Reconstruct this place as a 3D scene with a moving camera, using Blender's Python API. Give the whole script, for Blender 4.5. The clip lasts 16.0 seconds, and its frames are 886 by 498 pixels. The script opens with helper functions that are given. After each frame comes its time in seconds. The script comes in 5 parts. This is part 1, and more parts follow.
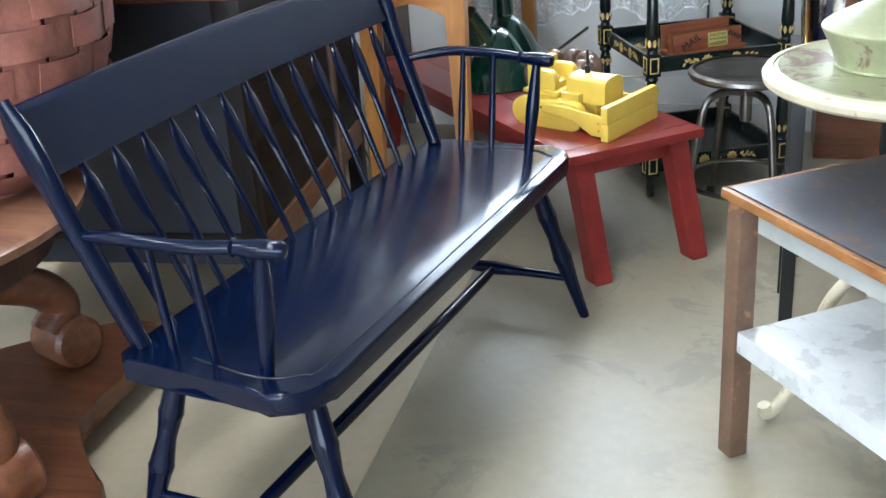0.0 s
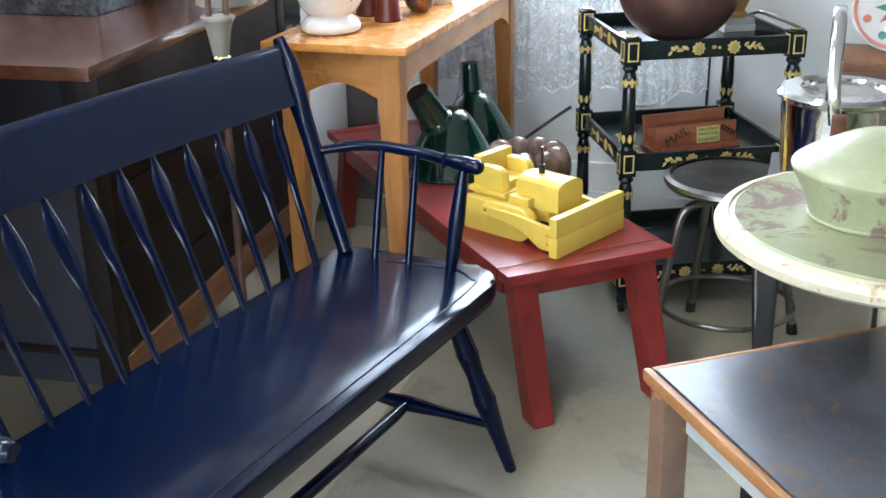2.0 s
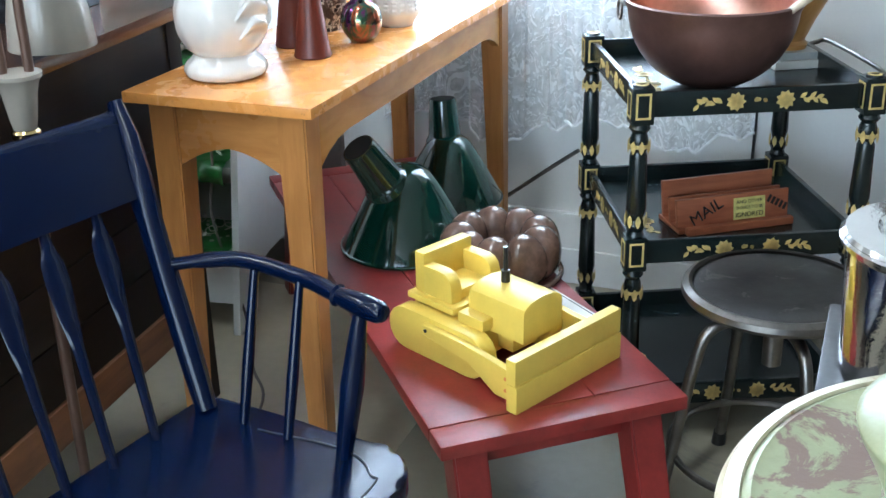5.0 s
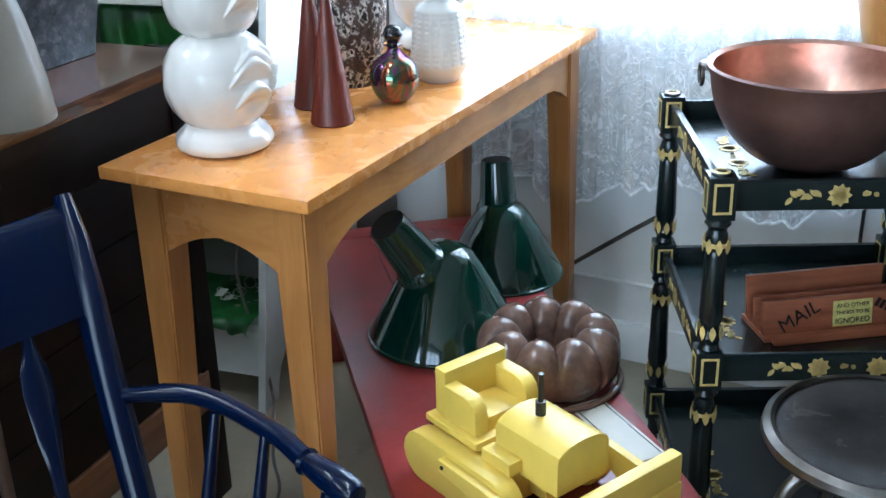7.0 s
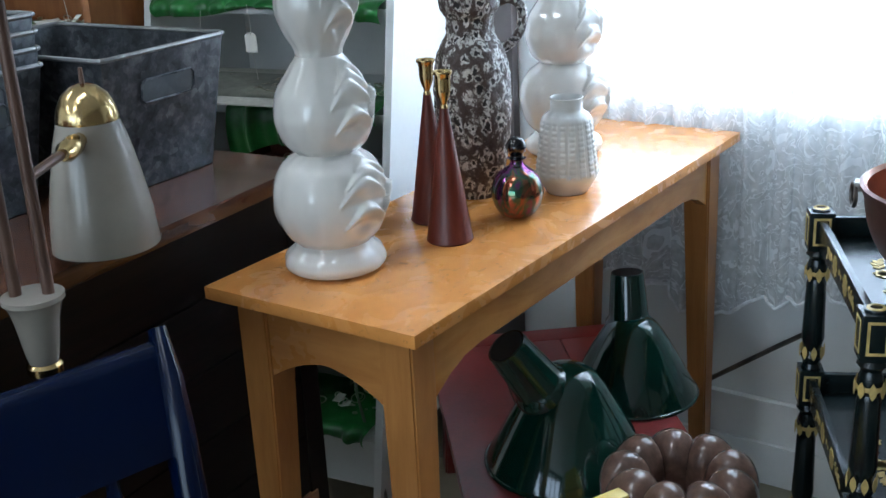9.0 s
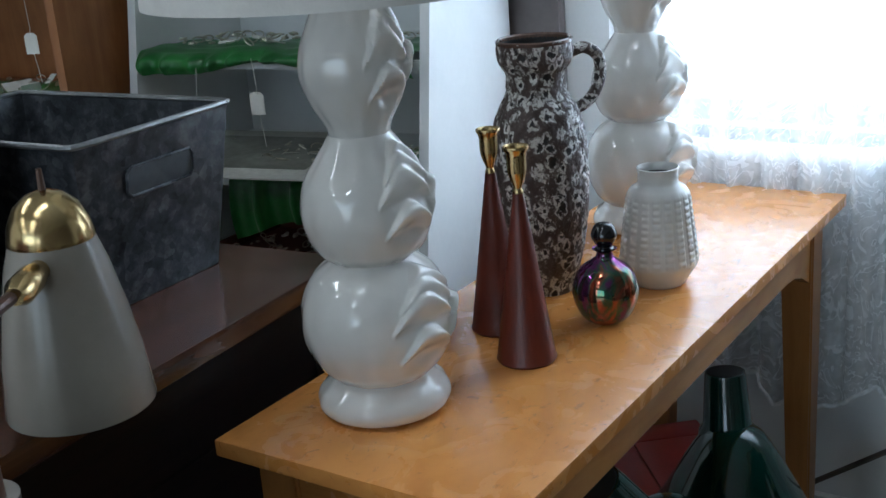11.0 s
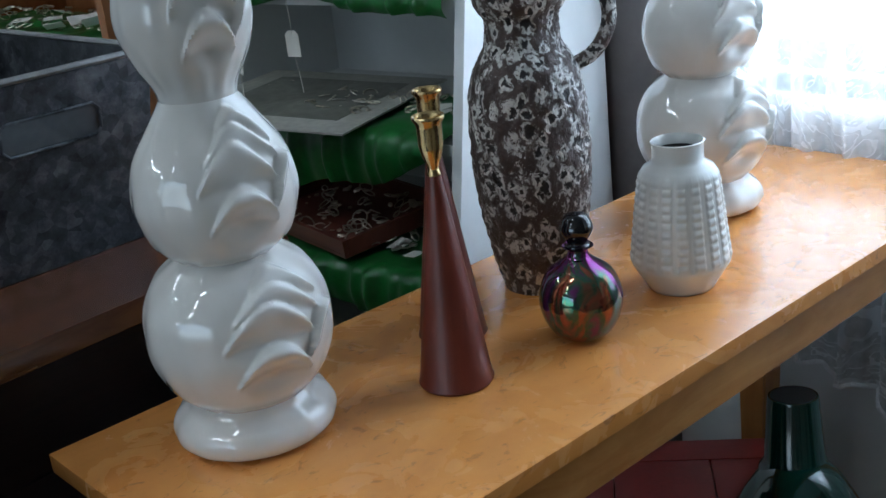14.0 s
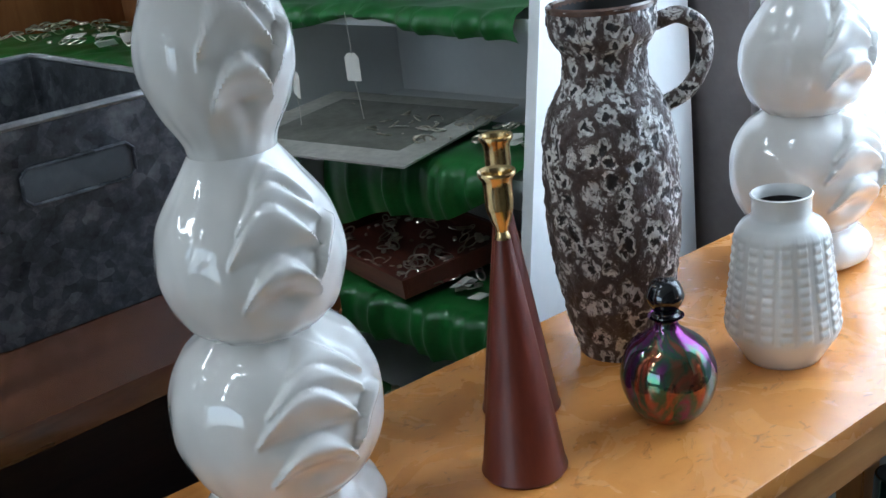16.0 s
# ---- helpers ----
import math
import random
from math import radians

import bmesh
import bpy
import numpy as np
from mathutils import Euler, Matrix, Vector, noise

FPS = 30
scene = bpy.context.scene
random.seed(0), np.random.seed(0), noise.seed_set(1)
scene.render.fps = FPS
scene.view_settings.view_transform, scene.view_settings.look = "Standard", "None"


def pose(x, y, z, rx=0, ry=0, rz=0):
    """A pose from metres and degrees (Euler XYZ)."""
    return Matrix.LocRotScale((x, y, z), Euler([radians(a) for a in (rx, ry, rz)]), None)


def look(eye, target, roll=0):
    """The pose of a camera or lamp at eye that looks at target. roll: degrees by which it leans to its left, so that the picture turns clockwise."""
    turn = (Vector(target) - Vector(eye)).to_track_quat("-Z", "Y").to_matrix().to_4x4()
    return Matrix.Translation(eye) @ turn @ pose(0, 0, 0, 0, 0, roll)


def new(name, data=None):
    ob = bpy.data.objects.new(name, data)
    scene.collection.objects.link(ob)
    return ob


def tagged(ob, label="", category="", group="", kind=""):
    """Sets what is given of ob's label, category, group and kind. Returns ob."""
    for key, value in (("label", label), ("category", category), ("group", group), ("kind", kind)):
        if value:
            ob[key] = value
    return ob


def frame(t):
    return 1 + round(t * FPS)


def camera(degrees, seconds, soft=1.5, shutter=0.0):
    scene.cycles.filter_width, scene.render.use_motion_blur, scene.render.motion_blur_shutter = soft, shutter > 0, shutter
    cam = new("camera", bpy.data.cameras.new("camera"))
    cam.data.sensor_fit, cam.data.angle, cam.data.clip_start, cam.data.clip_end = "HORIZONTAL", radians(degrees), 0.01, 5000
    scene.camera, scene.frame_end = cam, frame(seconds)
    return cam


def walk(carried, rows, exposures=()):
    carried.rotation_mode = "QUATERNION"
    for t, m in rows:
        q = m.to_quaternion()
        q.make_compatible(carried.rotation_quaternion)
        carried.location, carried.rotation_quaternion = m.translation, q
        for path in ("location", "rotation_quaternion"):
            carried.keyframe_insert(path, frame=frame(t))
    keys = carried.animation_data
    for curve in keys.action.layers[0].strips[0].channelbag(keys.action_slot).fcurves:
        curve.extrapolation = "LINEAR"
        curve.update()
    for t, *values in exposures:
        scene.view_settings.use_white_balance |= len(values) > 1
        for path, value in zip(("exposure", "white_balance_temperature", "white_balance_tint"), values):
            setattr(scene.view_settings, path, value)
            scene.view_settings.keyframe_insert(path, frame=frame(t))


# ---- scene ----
cam = camera(42.6, 16.0)
PATH = [
    (0, (0.761, -3.043, 1.335), (0.247, -1.278, 0.547), -3.7),
    (0.5, (0.801, -2.917, 1.343), (0.268, -1.14, 0.597), -2.5),
    (1, (0.86, -2.756, 1.361), (0.266, -0.968, 0.69), -1.3),
    (1.5, (0.911, -2.644, 1.354), (0.275, -0.873, 0.677), -1.3),
    (2, (0.903, -2.467, 1.337), (0.315, -0.701, 0.607), -1.2),
    (2.5, (0.884, -2.31, 1.338), (0.303, -0.537, 0.617), -1.9),
    (3, (0.891, -2.183, 1.338), (0.311, -0.424, 0.585), -2.2),
    (3.5, (0.943, -2.022, 1.335), (0.282, -0.279, 0.611), -0.8),
    (6, (0.833, -1.376, 1.329), (0.121, 0.303, 0.507), -1.8),
    (6.5, (0.843, -1.276, 1.335), (0.062, 0.38, 0.529), -1.9),
    (7, (0.829, -1.194, 1.357), (-0.021, 0.434, 0.565), -1.5),
    (7.5, (0.824, -1.151, 1.373), (-0.162, 0.433, 0.653), -2.4),
    (8, (0.824, -1.112, 1.384), (-0.215, 0.446, 0.682), -3.1),
    (8.5, (0.817, -1.085, 1.392), (-0.25, 0.459, 0.701), -2.8),
    (9, (0.791, -1.054, 1.396), (-0.291, 0.487, 0.723), -2.9),
    (9.5, (0.674, -1.0, 1.396), (-0.381, 0.581, 0.773), -4.3),
    (12, (0.471, -0.57, 1.363), (-0.678, 0.938, 0.725), -4.6),
    (12.5, (0.54, -0.462, 1.36), (-0.683, 0.977, 0.701), -5.3),
    (13, (0.569, -0.395, 1.348), (-0.734, 0.968, 0.681), -7.3),
    (13.5, (0.585, -0.359, 1.335), (-0.761, 0.963, 0.67), -6.6),
    (14, (0.589, -0.319, 1.319), (-0.831, 0.903, 0.619), -6.4),
    (14.5, (0.575, -0.306, 1.32), (-0.882, 0.906, 0.68), -5.5),
    (15, (0.546, -0.267, 1.325), (-0.914, 0.951, 0.705), -5.4),
    (15.5, (0.513, -0.234, 1.325), (-0.973, 0.95, 0.702), -6.0),
    (16, (0.48, -0.22, 1.325), (-1.017, 0.915, 0.641), -6.7),
]
EXPOSURES = [(0.0, 2.05, 5900, 8), (1.0, 2.25, 5900, 8), (2.0, 2.0, 5800, 8), (3.0, 1.83, 5750, 8), (3.5, 1.92, 5750, 7), (6.5, 1.8, 5150, 4), (7.5, 1.33, 5300, 4), (8.5, 0.9, 5350, 4), (9.5, 0.56, 5400, 5), (12.0, -0.1, 5350, 3), (13.0, -0.08, 5250, 2), (13.5, 0.03, 5250, 3), (15.5, 0.43, 5350, 4), (16.0, 0.58, 5350, 5)]
walk(cam, [(t, look(eye, target, roll)) for t, eye, target, roll in PATH], EXPOSURES)

# ---- world and large lights ----
world = bpy.data.worlds.new("sky")
scene.world = world
world.use_nodes = True
wn = world.node_tree
sky = wn.nodes.new("ShaderNodeTexSky")
sky.sky_type, sky.sun_disc = "NISHITA", False
sky.sun_elevation, sky.sun_rotation = radians(40), radians(25)
wn.links.new(sky.outputs[0], wn.nodes["Background"].inputs[0])
wn.nodes["Background"].inputs[1].default_value = 0.15


def area_lamp(name, m, sx, sy, watts, colour):
    d = bpy.data.lights.new(name, "AREA")
    d.shape, d.size, d.size_y, d.energy, d.color = "RECTANGLE", sx, sy, watts, colour
    ob = new(name, d)
    ob.matrix_world = m
    return ob


# daylight that comes in at the window; the second lamp is an added fill behind the walker
area_lamp("window_daylight", pose(0.08, 1.42, 1.56, -90, 0, 0), 1.15, 1.3, 24, (0.88, 0.94, 1.0))
area_lamp("south_fill", pose(0.0, -5.9, 1.5, 90, 0, 0), 4.4, 1.7, 42, (0.95, 0.98, 1.0))

# ---- helpers ----


def nodes_of(m):
    m.use_nodes = True
    return m.node_tree, m.node_tree.nodes["Principled BSDF"]


def ramp_of(nt, stops):
    r = nt.nodes.new("ShaderNodeValToRGB")
    while len(r.color_ramp.elements) < len(stops):
        r.color_ramp.elements.new(0.5)
    for e, (p, c) in zip(r.color_ramp.elements, stops):
        e.position, e.color = p, (*c, 1)
    return r


def coords(nt, scale=(1, 1, 1), rot=(0, 0, 0)):
    tc = nt.nodes.new("ShaderNodeTexCoord")
    mp = nt.nodes.new("ShaderNodeMapping")
    mp.inputs["Scale"].default_value = scale
    mp.inputs["Rotation"].default_value = [radians(a) for a in rot]
    nt.links.new(tc.outputs["Object"], mp.inputs[0])
    return mp


def noise_of(nt, mp, scale, detail=5, rough=0.6, distort=0.0):
    n = nt.nodes.new("ShaderNodeTexNoise")
    n.inputs["Scale"].default_value, n.inputs["Detail"].default_value = scale, detail
    n.inputs["Roughness"].default_value, n.inputs["Distortion"].default_value = rough, distort
    nt.links.new(mp.outputs[0], n.inputs["Vector"])
    return n


def mix_of(nt, fac, a, b, mode="MIX"):
    m = nt.nodes.new("ShaderNodeMix")
    m.data_type, m.blend_type = "RGBA", mode
    for sock, v in ((m.inputs[0], fac), (m.inputs[6], a), (m.inputs[7], b)):
        if isinstance(v, (int, float)):
            sock.default_value = v
        elif isinstance(v, tuple):
            sock.default_value = (*v, 1)
        else:
            nt.links.new(v, sock)
    return m.outputs[2]


def bump_of(nt, p, height, strength, dist=0.002):
    b = nt.nodes.new("ShaderNodeBump")
    b.inputs["Strength"].default_value, b.inputs["Distance"].default_value = strength, dist
    nt.links.new(height, b.inputs["Height"])
    nt.links.new(b.outputs[0], p.inputs["Normal"])


def mat(name, colour, rough=0.5, metal=0.0, vary=0.15, coarse=6.0, fine=80.0, bump=0.15, wear=None, wear_at=0.62, coat=0.0, rough_vary=0.15):
    """Painted, cast or glazed surface: tone drifts at two scales, gloss drifts too, optional worn patches of another colour."""
    m = bpy.data.materials.new(name)
    nt, p = nodes_of(m)
    mp = coords(nt)
    a, b = noise_of(nt, mp, coarse), noise_of(nt, mp, fine, 3)
    dark, light = tuple(c * (1 - vary) for c in colour), tuple(min(1, c * (1 + vary)) for c in colour)
    r = ramp_of(nt, [(0.3, dark), (0.7, light)])
    nt.links.new(a.outputs[0], r.inputs[0])
    r2 = ramp_of(nt, [(0.3, (1 - vary * 0.5,) * 3), (0.7, (1, 1, 1))])
    nt.links.new(b.outputs[0], r2.inputs[0])
    col = mix_of(nt, 1.0, r.outputs[0], r2.outputs[0], "MULTIPLY")
    if wear:
        w = noise_of(nt, mp, coarse * 2.3, 8, 0.7, 0.6)
        wr = ramp_of(nt, [(wear_at, (0, 0, 0)), (wear_at + 0.04, (1, 1, 1))])
        nt.links.new(w.outputs[0], wr.inputs[0])
        col = mix_of(nt, wr.outputs[0], col, wear)
    nt.links.new(col, p.inputs["Base Color"])
    rr = nt.nodes.new("ShaderNodeMapRange")
    rr.inputs[3].default_value, rr.inputs[4].default_value = max(0.02, rough - rough_vary * rough), min(1, rough + rough_vary * rough)
    nt.links.new(a.outputs[0], rr.inputs[0])
    nt.links.new(rr.outputs[0], p.inputs["Roughness"])
    p.inputs["Metallic"].default_value, p.inputs["Coat Weight"].default_value = metal, coat
    p.inputs["Coat Roughness"].default_value = 0.08
    if bump:
        bump_of(nt, p, b.outputs[0], bump)
    return m


def wood(name, dark, light, rough=0.4, grain=(3, 40, 40), coat=0.0, knots=0.25, bump=0.12):
    """Wood: streaks stretched along the local x axis (the smallest of the three grain scales), with broad blotches."""
    m = bpy.data.materials.new(name)
    nt, p = nodes_of(m)
    mp, plain = coords(nt, grain), coords(nt)
    a, b = noise_of(nt, mp, 1.0, 6, 0.65, 0.8), noise_of(nt, plain, 7.0, 4)
    r = ramp_of(nt, [(0.28, dark), (0.72, light)])
    nt.links.new(a.outputs[0], r.inputs[0])
    r2 = ramp_of(nt, [(0.35, (1 - knots,) * 3), (0.65, (1, 1, 1))])
    nt.links.new(b.outputs[0], r2.inputs[0])
    info = nt.nodes.new("ShaderNodeObjectInfo")
    tone = ramp_of(nt, [(0.0, (0.86, 0.86, 0.86)), (1.0, (1, 1, 1))])
    nt.links.new(info.outputs["Random"], tone.inputs[0])
    col = mix_of(nt, 1.0, r.outputs[0], r2.outputs[0], "MULTIPLY")
    nt.links.new(mix_of(nt, 1.0, col, tone.outputs[0], "MULTIPLY"), p.inputs["Base Color"])
    rr = nt.nodes.new("ShaderNodeMapRange")
    rr.inputs[3].default_value, rr.inputs[4].default_value = rough * 0.8, rough * 1.25
    nt.links.new(b.outputs[0], rr.inputs[0])
    nt.links.new(rr.outputs[0], p.inputs["Roughness"])
    p.inputs["Coat Weight"].default_value, p.inputs["Coat Roughness"].default_value = coat, 0.12
    bump_of(nt, p, a.outputs[0], bump, 0.001)
    return m


def finish(bm, name, material, smooth=35):
    bmesh.ops.recalc_face_normals(bm, faces=bm.faces)
    me = bpy.data.meshes.new(name)
    bm.to_mesh(me)
    bm.free()
    me.shade_smooth()
    me.set_sharp_from_angle(angle=radians(smooth))
    if material:
        me.materials.append(material)
    return me


def part(name, bm, material, parent, label="", m=None, smooth=35):
    """One mesh object under a thing or a part."""
    ob = new(name, finish(bm, name, material, smooth))
    ob.parent = parent
    if m is not None:
        ob.matrix_basis = m
    if label:
        ob["label"] = label
    return ob


def thing(name, m, label, category, group="", kind=""):
    ob = new(name)
    ob.empty_display_size = 0.05
    ob.matrix_basis = m
    return tagged(ob, label, category, group, kind)


def solid(name, bm, material, m, label, category, group="", kind="", smooth=35):
    ob = new(name, finish(bm, name, material, smooth))
    ob.matrix_basis = m
    return tagged(ob, label, category, group, kind)


def joined(*bms):
    out = bmesh.new()
    for b in bms:
        me = bpy.data.meshes.new("tmp")
        b.to_mesh(me)
        b.free()
        out.from_mesh(me)
        bpy.data.meshes.remove(me)
    return out


def moved(bm, m):
    bm.transform(m)
    return bm


def box(x0, x1, y0, y1, z0, z1, bevel=0.0, seg=2):
    bm = bmesh.new()
    bmesh.ops.create_cube(bm, size=1)
    for v in bm.verts:
        v.co = Vector((x0 + (v.co.x + 0.5) * (x1 - x0), y0 + (v.co.y + 0.5) * (y1 - y0), z0 + (v.co.z + 0.5) * (z1 - z0)))
    if bevel:
        bmesh.ops.bevel(bm, geom=list(bm.edges), offset=bevel, segments=seg, profile=0.7, affect="EDGES")
    return bm


def prism(outline, z0, z1, bevel=0.0, seg=2):
    """An upright slab with the given outline in plan."""
    bm = bmesh.new()
    lo = [bm.verts.new((x, y, z0)) for x, y in outline]
    hi = [bm.verts.new((x, y, z1)) for x, y in outline]
    n = len(outline)
    bm.faces.new(lo[::-1]), bm.faces.new(hi)
    for i in range(n):
        bm.faces.new((lo[i], lo[(i + 1) % n], hi[(i + 1) % n], hi[i]))
    if bevel:
        rim = [e for e in bm.edges if abs(e.verts[0].co.z - e.verts[1].co.z) < 1e-6]
        bmesh.ops.bevel(bm, geom=rim, offset=bevel, segments=seg, profile=0.6, affect="EDGES")
    return bm


def lathe(profile, n=48, warp=None):
    """Turned shape round z from (radius, height) pairs; radius 0 closes it. warp(angle, r, z) may give a new radius."""
    bm = bmesh.new()
    rings = []
    for r, z in profile:
        if r < 1e-6:
            rings.append([bm.verts.new((0, 0, z))])
        else:
            ring = []
            for i in range(n):
                a = 2 * math.pi * i / n
                q = warp(a, r, z) if warp else r
                ring.append(bm.verts.new((q * math.cos(a), q * math.sin(a), z)))
            rings.append(ring)
    for a, b in zip(rings, rings[1:]):
        for i in range(n):
            j = (i + 1) % n
            f = [a[i % len(a)], a[j % len(a)], b[j % len(b)], b[i % len(b)]]
            f = list(dict.fromkeys(f))
            if len(f) > 2:
                bm.faces.new(f)
    return bm


def tube(points, radii, n=12, flat=None):
    """A swept round bar through points; radii one or a list; flat: list of width factors across the first side axis."""
    pts = [Vector(p) for p in points]
    if isinstance(radii, (int, float)):
        radii = [radii] * len(pts)
    bm = bmesh.new()
    rings, side = [], None
    for i, p in enumerate(pts):
        d = (pts[min(i + 1, len(pts) - 1)] - pts[max(i - 1, 0)]).normalized()
        if side is None:
            side = d.orthogonal().normalized() if flat is None else (Vector((1, 0, 0)) - d * d.x).normalized()
        side = (side - d * side.dot(d)).normalized()
        up = d.cross(side)
        w = flat[i] if flat else (1, 1)
        rings.append([bm.verts.new(p + side * (math.cos(2 * math.pi * k / n) * radii[i] * w[0]) + up * (math.sin(2 * math.pi * k / n) * radii[i] * w[1])) for k in range(n)])
    for a, b in zip(rings, rings[1:]):
        for k in range(n):
            bm.faces.new((a[k], a[(k + 1) % n], b[(k + 1) % n], b[k]))
    bm.faces.new(rings[0][::-1]), bm.faces.new(rings[-1])
    return bm


def turned(p0, p1, profile, n=14):
    """A turned bar from p0 to p1: profile pairs of (share of the way, radius)."""
    a, b = Vector(p0), Vector(p1)
    return tube([a.lerp(b, t) for t, r in profile], [r for t, r in profile], n)


def curve_points(keys, n=8):
    """A smooth line through the key points."""
    k = [Vector(p) for p in keys]
    k = [k[0] * 2 - k[1]] + k + [k[-1] * 2 - k[-2]]
    out = []
    for i in range(1, len(k) - 2):
        for j in range(n):
            t = j / n
            a, b, c, d = k[i - 1], k[i], k[i + 1], k[i + 2]
            out.append(0.5 * ((2 * b) + (c - a) * t + (2 * a - 5 * b + 4 * c - d) * t * t + (3 * b - a - 3 * c + d) * t ** 3))
    return out + [k[-2]]


def smooth_profile(keys, n=6):
    return [(max(p.x, 0.0), p.z) for p in curve_points([(r, 0, z) for r, z in keys], n)]


# ---- materials ----
M_floor = mat("floor_paint", (0.31, 0.28, 0.205), 0.42, vary=0.16, coarse=1.6, fine=35, bump=0.08, wear=(0.25, 0.23, 0.18), wear_at=0.56)
M_wall = mat("white_wall", (0.74, 0.75, 0.74), 0.75, vary=0.05, coarse=2, fine=120, bump=0.12)
# drab colour of the unseen east wall, chosen to cut bounced light
M_bouncecut = mat("bounce_cut_wall", (0.20, 0.175, 0.15), 0.8, vary=0.15, coarse=2, fine=60, bump=0.15)
M_ceiling = mat("ceiling_white", (0.55, 0.55, 0.54), 0.9, vary=0.05)
M_white = mat("white_paint", (0.78, 0.79, 0.78), 0.45, vary=0.05, coarse=4, bump=0.05)
M_trim = mat("grey_trim", (0.14, 0.12, 0.115), 0.6, vary=0.2)
M_navy = mat("navy_paint", (0.0010, 0.0045, 0.021), 0.17, vary=0.06, coarse=5, fine=20, bump=0.0)
M_navy.node_tree.nodes["Principled BSDF"].inputs["Specular IOR Level"].default_value = 0.27
M_red = mat("red_paint", (0.22, 0.024, 0.02), 0.34, vary=0.25, coarse=9, fine=120, bump=0.1, wear=(0.11, 0.022, 0.02), wear_at=0.66)
M_maple = wood("maple", (0.42, 0.165, 0.038), (0.64, 0.305, 0.088), 0.28, (3, 22, 22), 0.3, 0.12)
M_maple_y = wood("maple_long", (0.50, 0.205, 0.05), (0.76, 0.39, 0.115), 0.2, (14, 4, 18), 0.4, 0.2)


def burl_material():
    """Honey maple veneer: soft figure along the board, amber blotches, short dark marks and a clear varnish."""
    m = bpy.data.materials.new("figured_maple")
    nt, p = nodes_of(m)
    mp, plain = coords(nt, (9, 3.2, 12)), coords(nt)
    fig, cloud = noise_of(nt, mp, 1.0, 6, 0.62, 1.6), noise_of(nt, plain, 11, 5, 0.6, 1.2)
    base = ramp_of(nt, [(0.28, (0.54, 0.205, 0.042)), (0.5, (0.68, 0.29, 0.066)), (0.72, (0.77, 0.36, 0.092))])
    nt.links.new(mix_of(nt, 0.45, fig.outputs[0], cloud.outputs[0]), base.inputs[0])
    marks = noise_of(nt, coords(nt, (1, 0.55, 1), (0, 0, 0.5)), 46, 4, 0.65, 2.2)
    mark = ramp_of(nt, [(0.60, (0, 0, 0)), (0.70, (0.7, 0.7, 0.7))])
    nt.links.new(marks.outputs[0], mark.inputs[0])
    nt.links.new(mix_of(nt, mark.outputs[0], base.outputs[0], (0.30, 0.105, 0.022)), p.inputs["Base Color"])
    rr = nt.nodes.new("ShaderNodeMapRange")
    rr.inputs[3].default_value, rr.inputs[4].default_value = 0.2, 0.34
    nt.links.new(cloud.outputs[0], rr.inputs[0])
    nt.links.new(rr.outputs[0], p.inputs["Roughness"])
    p.inputs["Coat Weight"].default_value, p.inputs["Coat Roughness"].default_value = 0.35, 0.12
    bump_of(nt, p, fig.outputs[0], 0.05, 0.001)
    return m


M_burl = burl_material()
M_desk = wood("dark_desk", (0.0035, 0.0018, 0.0014), (0.015, 0.007, 0.0045), 0.45, (30, 3, 60))
M_desktop = wood("desk_top_wood", (0.042, 0.015, 0.007), (0.13, 0.052, 0.025), 0.23, (35, 3, 35), 0.5)
M_desk.node_tree.nodes["Principled BSDF"].inputs["Specular IOR Level"].default_value = 0.22
M_rail = wood("brown_rail", (0.16, 0.06, 0.025), (0.3, 0.13, 0.05), 0.45, (30, 3, 30))
M_panel = mat("shadowed_blue_panel", (0.012, 0.014, 0.024), 0.5, vary=0.3)
M_zinc = bpy.data.materials.new("galvanised")
M_ceramic = mat("white_glaze", (0.76, 0.735, 0.69), 0.025, vary=0.05, coarse=5, fine=40, bump=0.0, coat=0.6)
M_ceramic.node_tree.nodes["Principled BSDF"].inputs["Coat Roughness"].default_value = 0.02
M_matte = mat("white_bisque", (0.76, 0.75, 0.71), 0.13, vary=0.05, coarse=9, bump=0.05)
# one dark colour that paints the shadow in jug, vase and socket openings
M_dark = mat("opening_shadow", (0.02, 0.018, 0.016), 0.6)
M_teak = wood("teak", (0.105, 0.017, 0.009), (0.19, 0.034, 0.016), 0.38, (45, 45, 4))
M_brass = mat("brass", (0.62, 0.46, 0.22), 0.2, 1.0, vary=0.15, coarse=14)
M_green = mat("green_enamel", (0.004, 0.034, 0.023), 0.1, vary=0.2, coarse=7, bump=0.02, coat=0.6)
M_brownglaze = mat("brown_glaze", (0.155, 0.092, 0.068), 0.2, vary=0.4, coarse=20, bump=0.05, coat=0.3)
M_yellow = mat("yellow_paint", (0.72, 0.52, 0.085), 0.42, vary=0.07, coarse=14, fine=160, bump=0.12)
M_black = mat("black", (0.01, 0.01, 0.011), 0.3, vary=0.3)
M_cart = mat("black_green_lacquer", (0.0045, 0.010, 0.0105), 0.26, vary=0.35, coarse=10, coat=0.1)
M_gold = mat("gold_stencil", (0.60, 0.45, 0.16), 0.45, 0.2, vary=0.25, coarse=40)
M_copper = mat("copper", (0.17, 0.09, 0.075), 0.42, 0.7, vary=0.28, coarse=7, fine=60)
M_copper_in = mat("bright_copper", (0.62, 0.36, 0.28), 0.3, 1.0, vary=0.2, coarse=12)
M_steel = mat("polished_steel", (0.72, 0.72, 0.73), 0.09, 1.0, vary=0.06, coarse=5)
M_iron = mat("worn_steel", (0.22, 0.205, 0.19), 0.32, 1.0, vary=0.35, coarse=12)
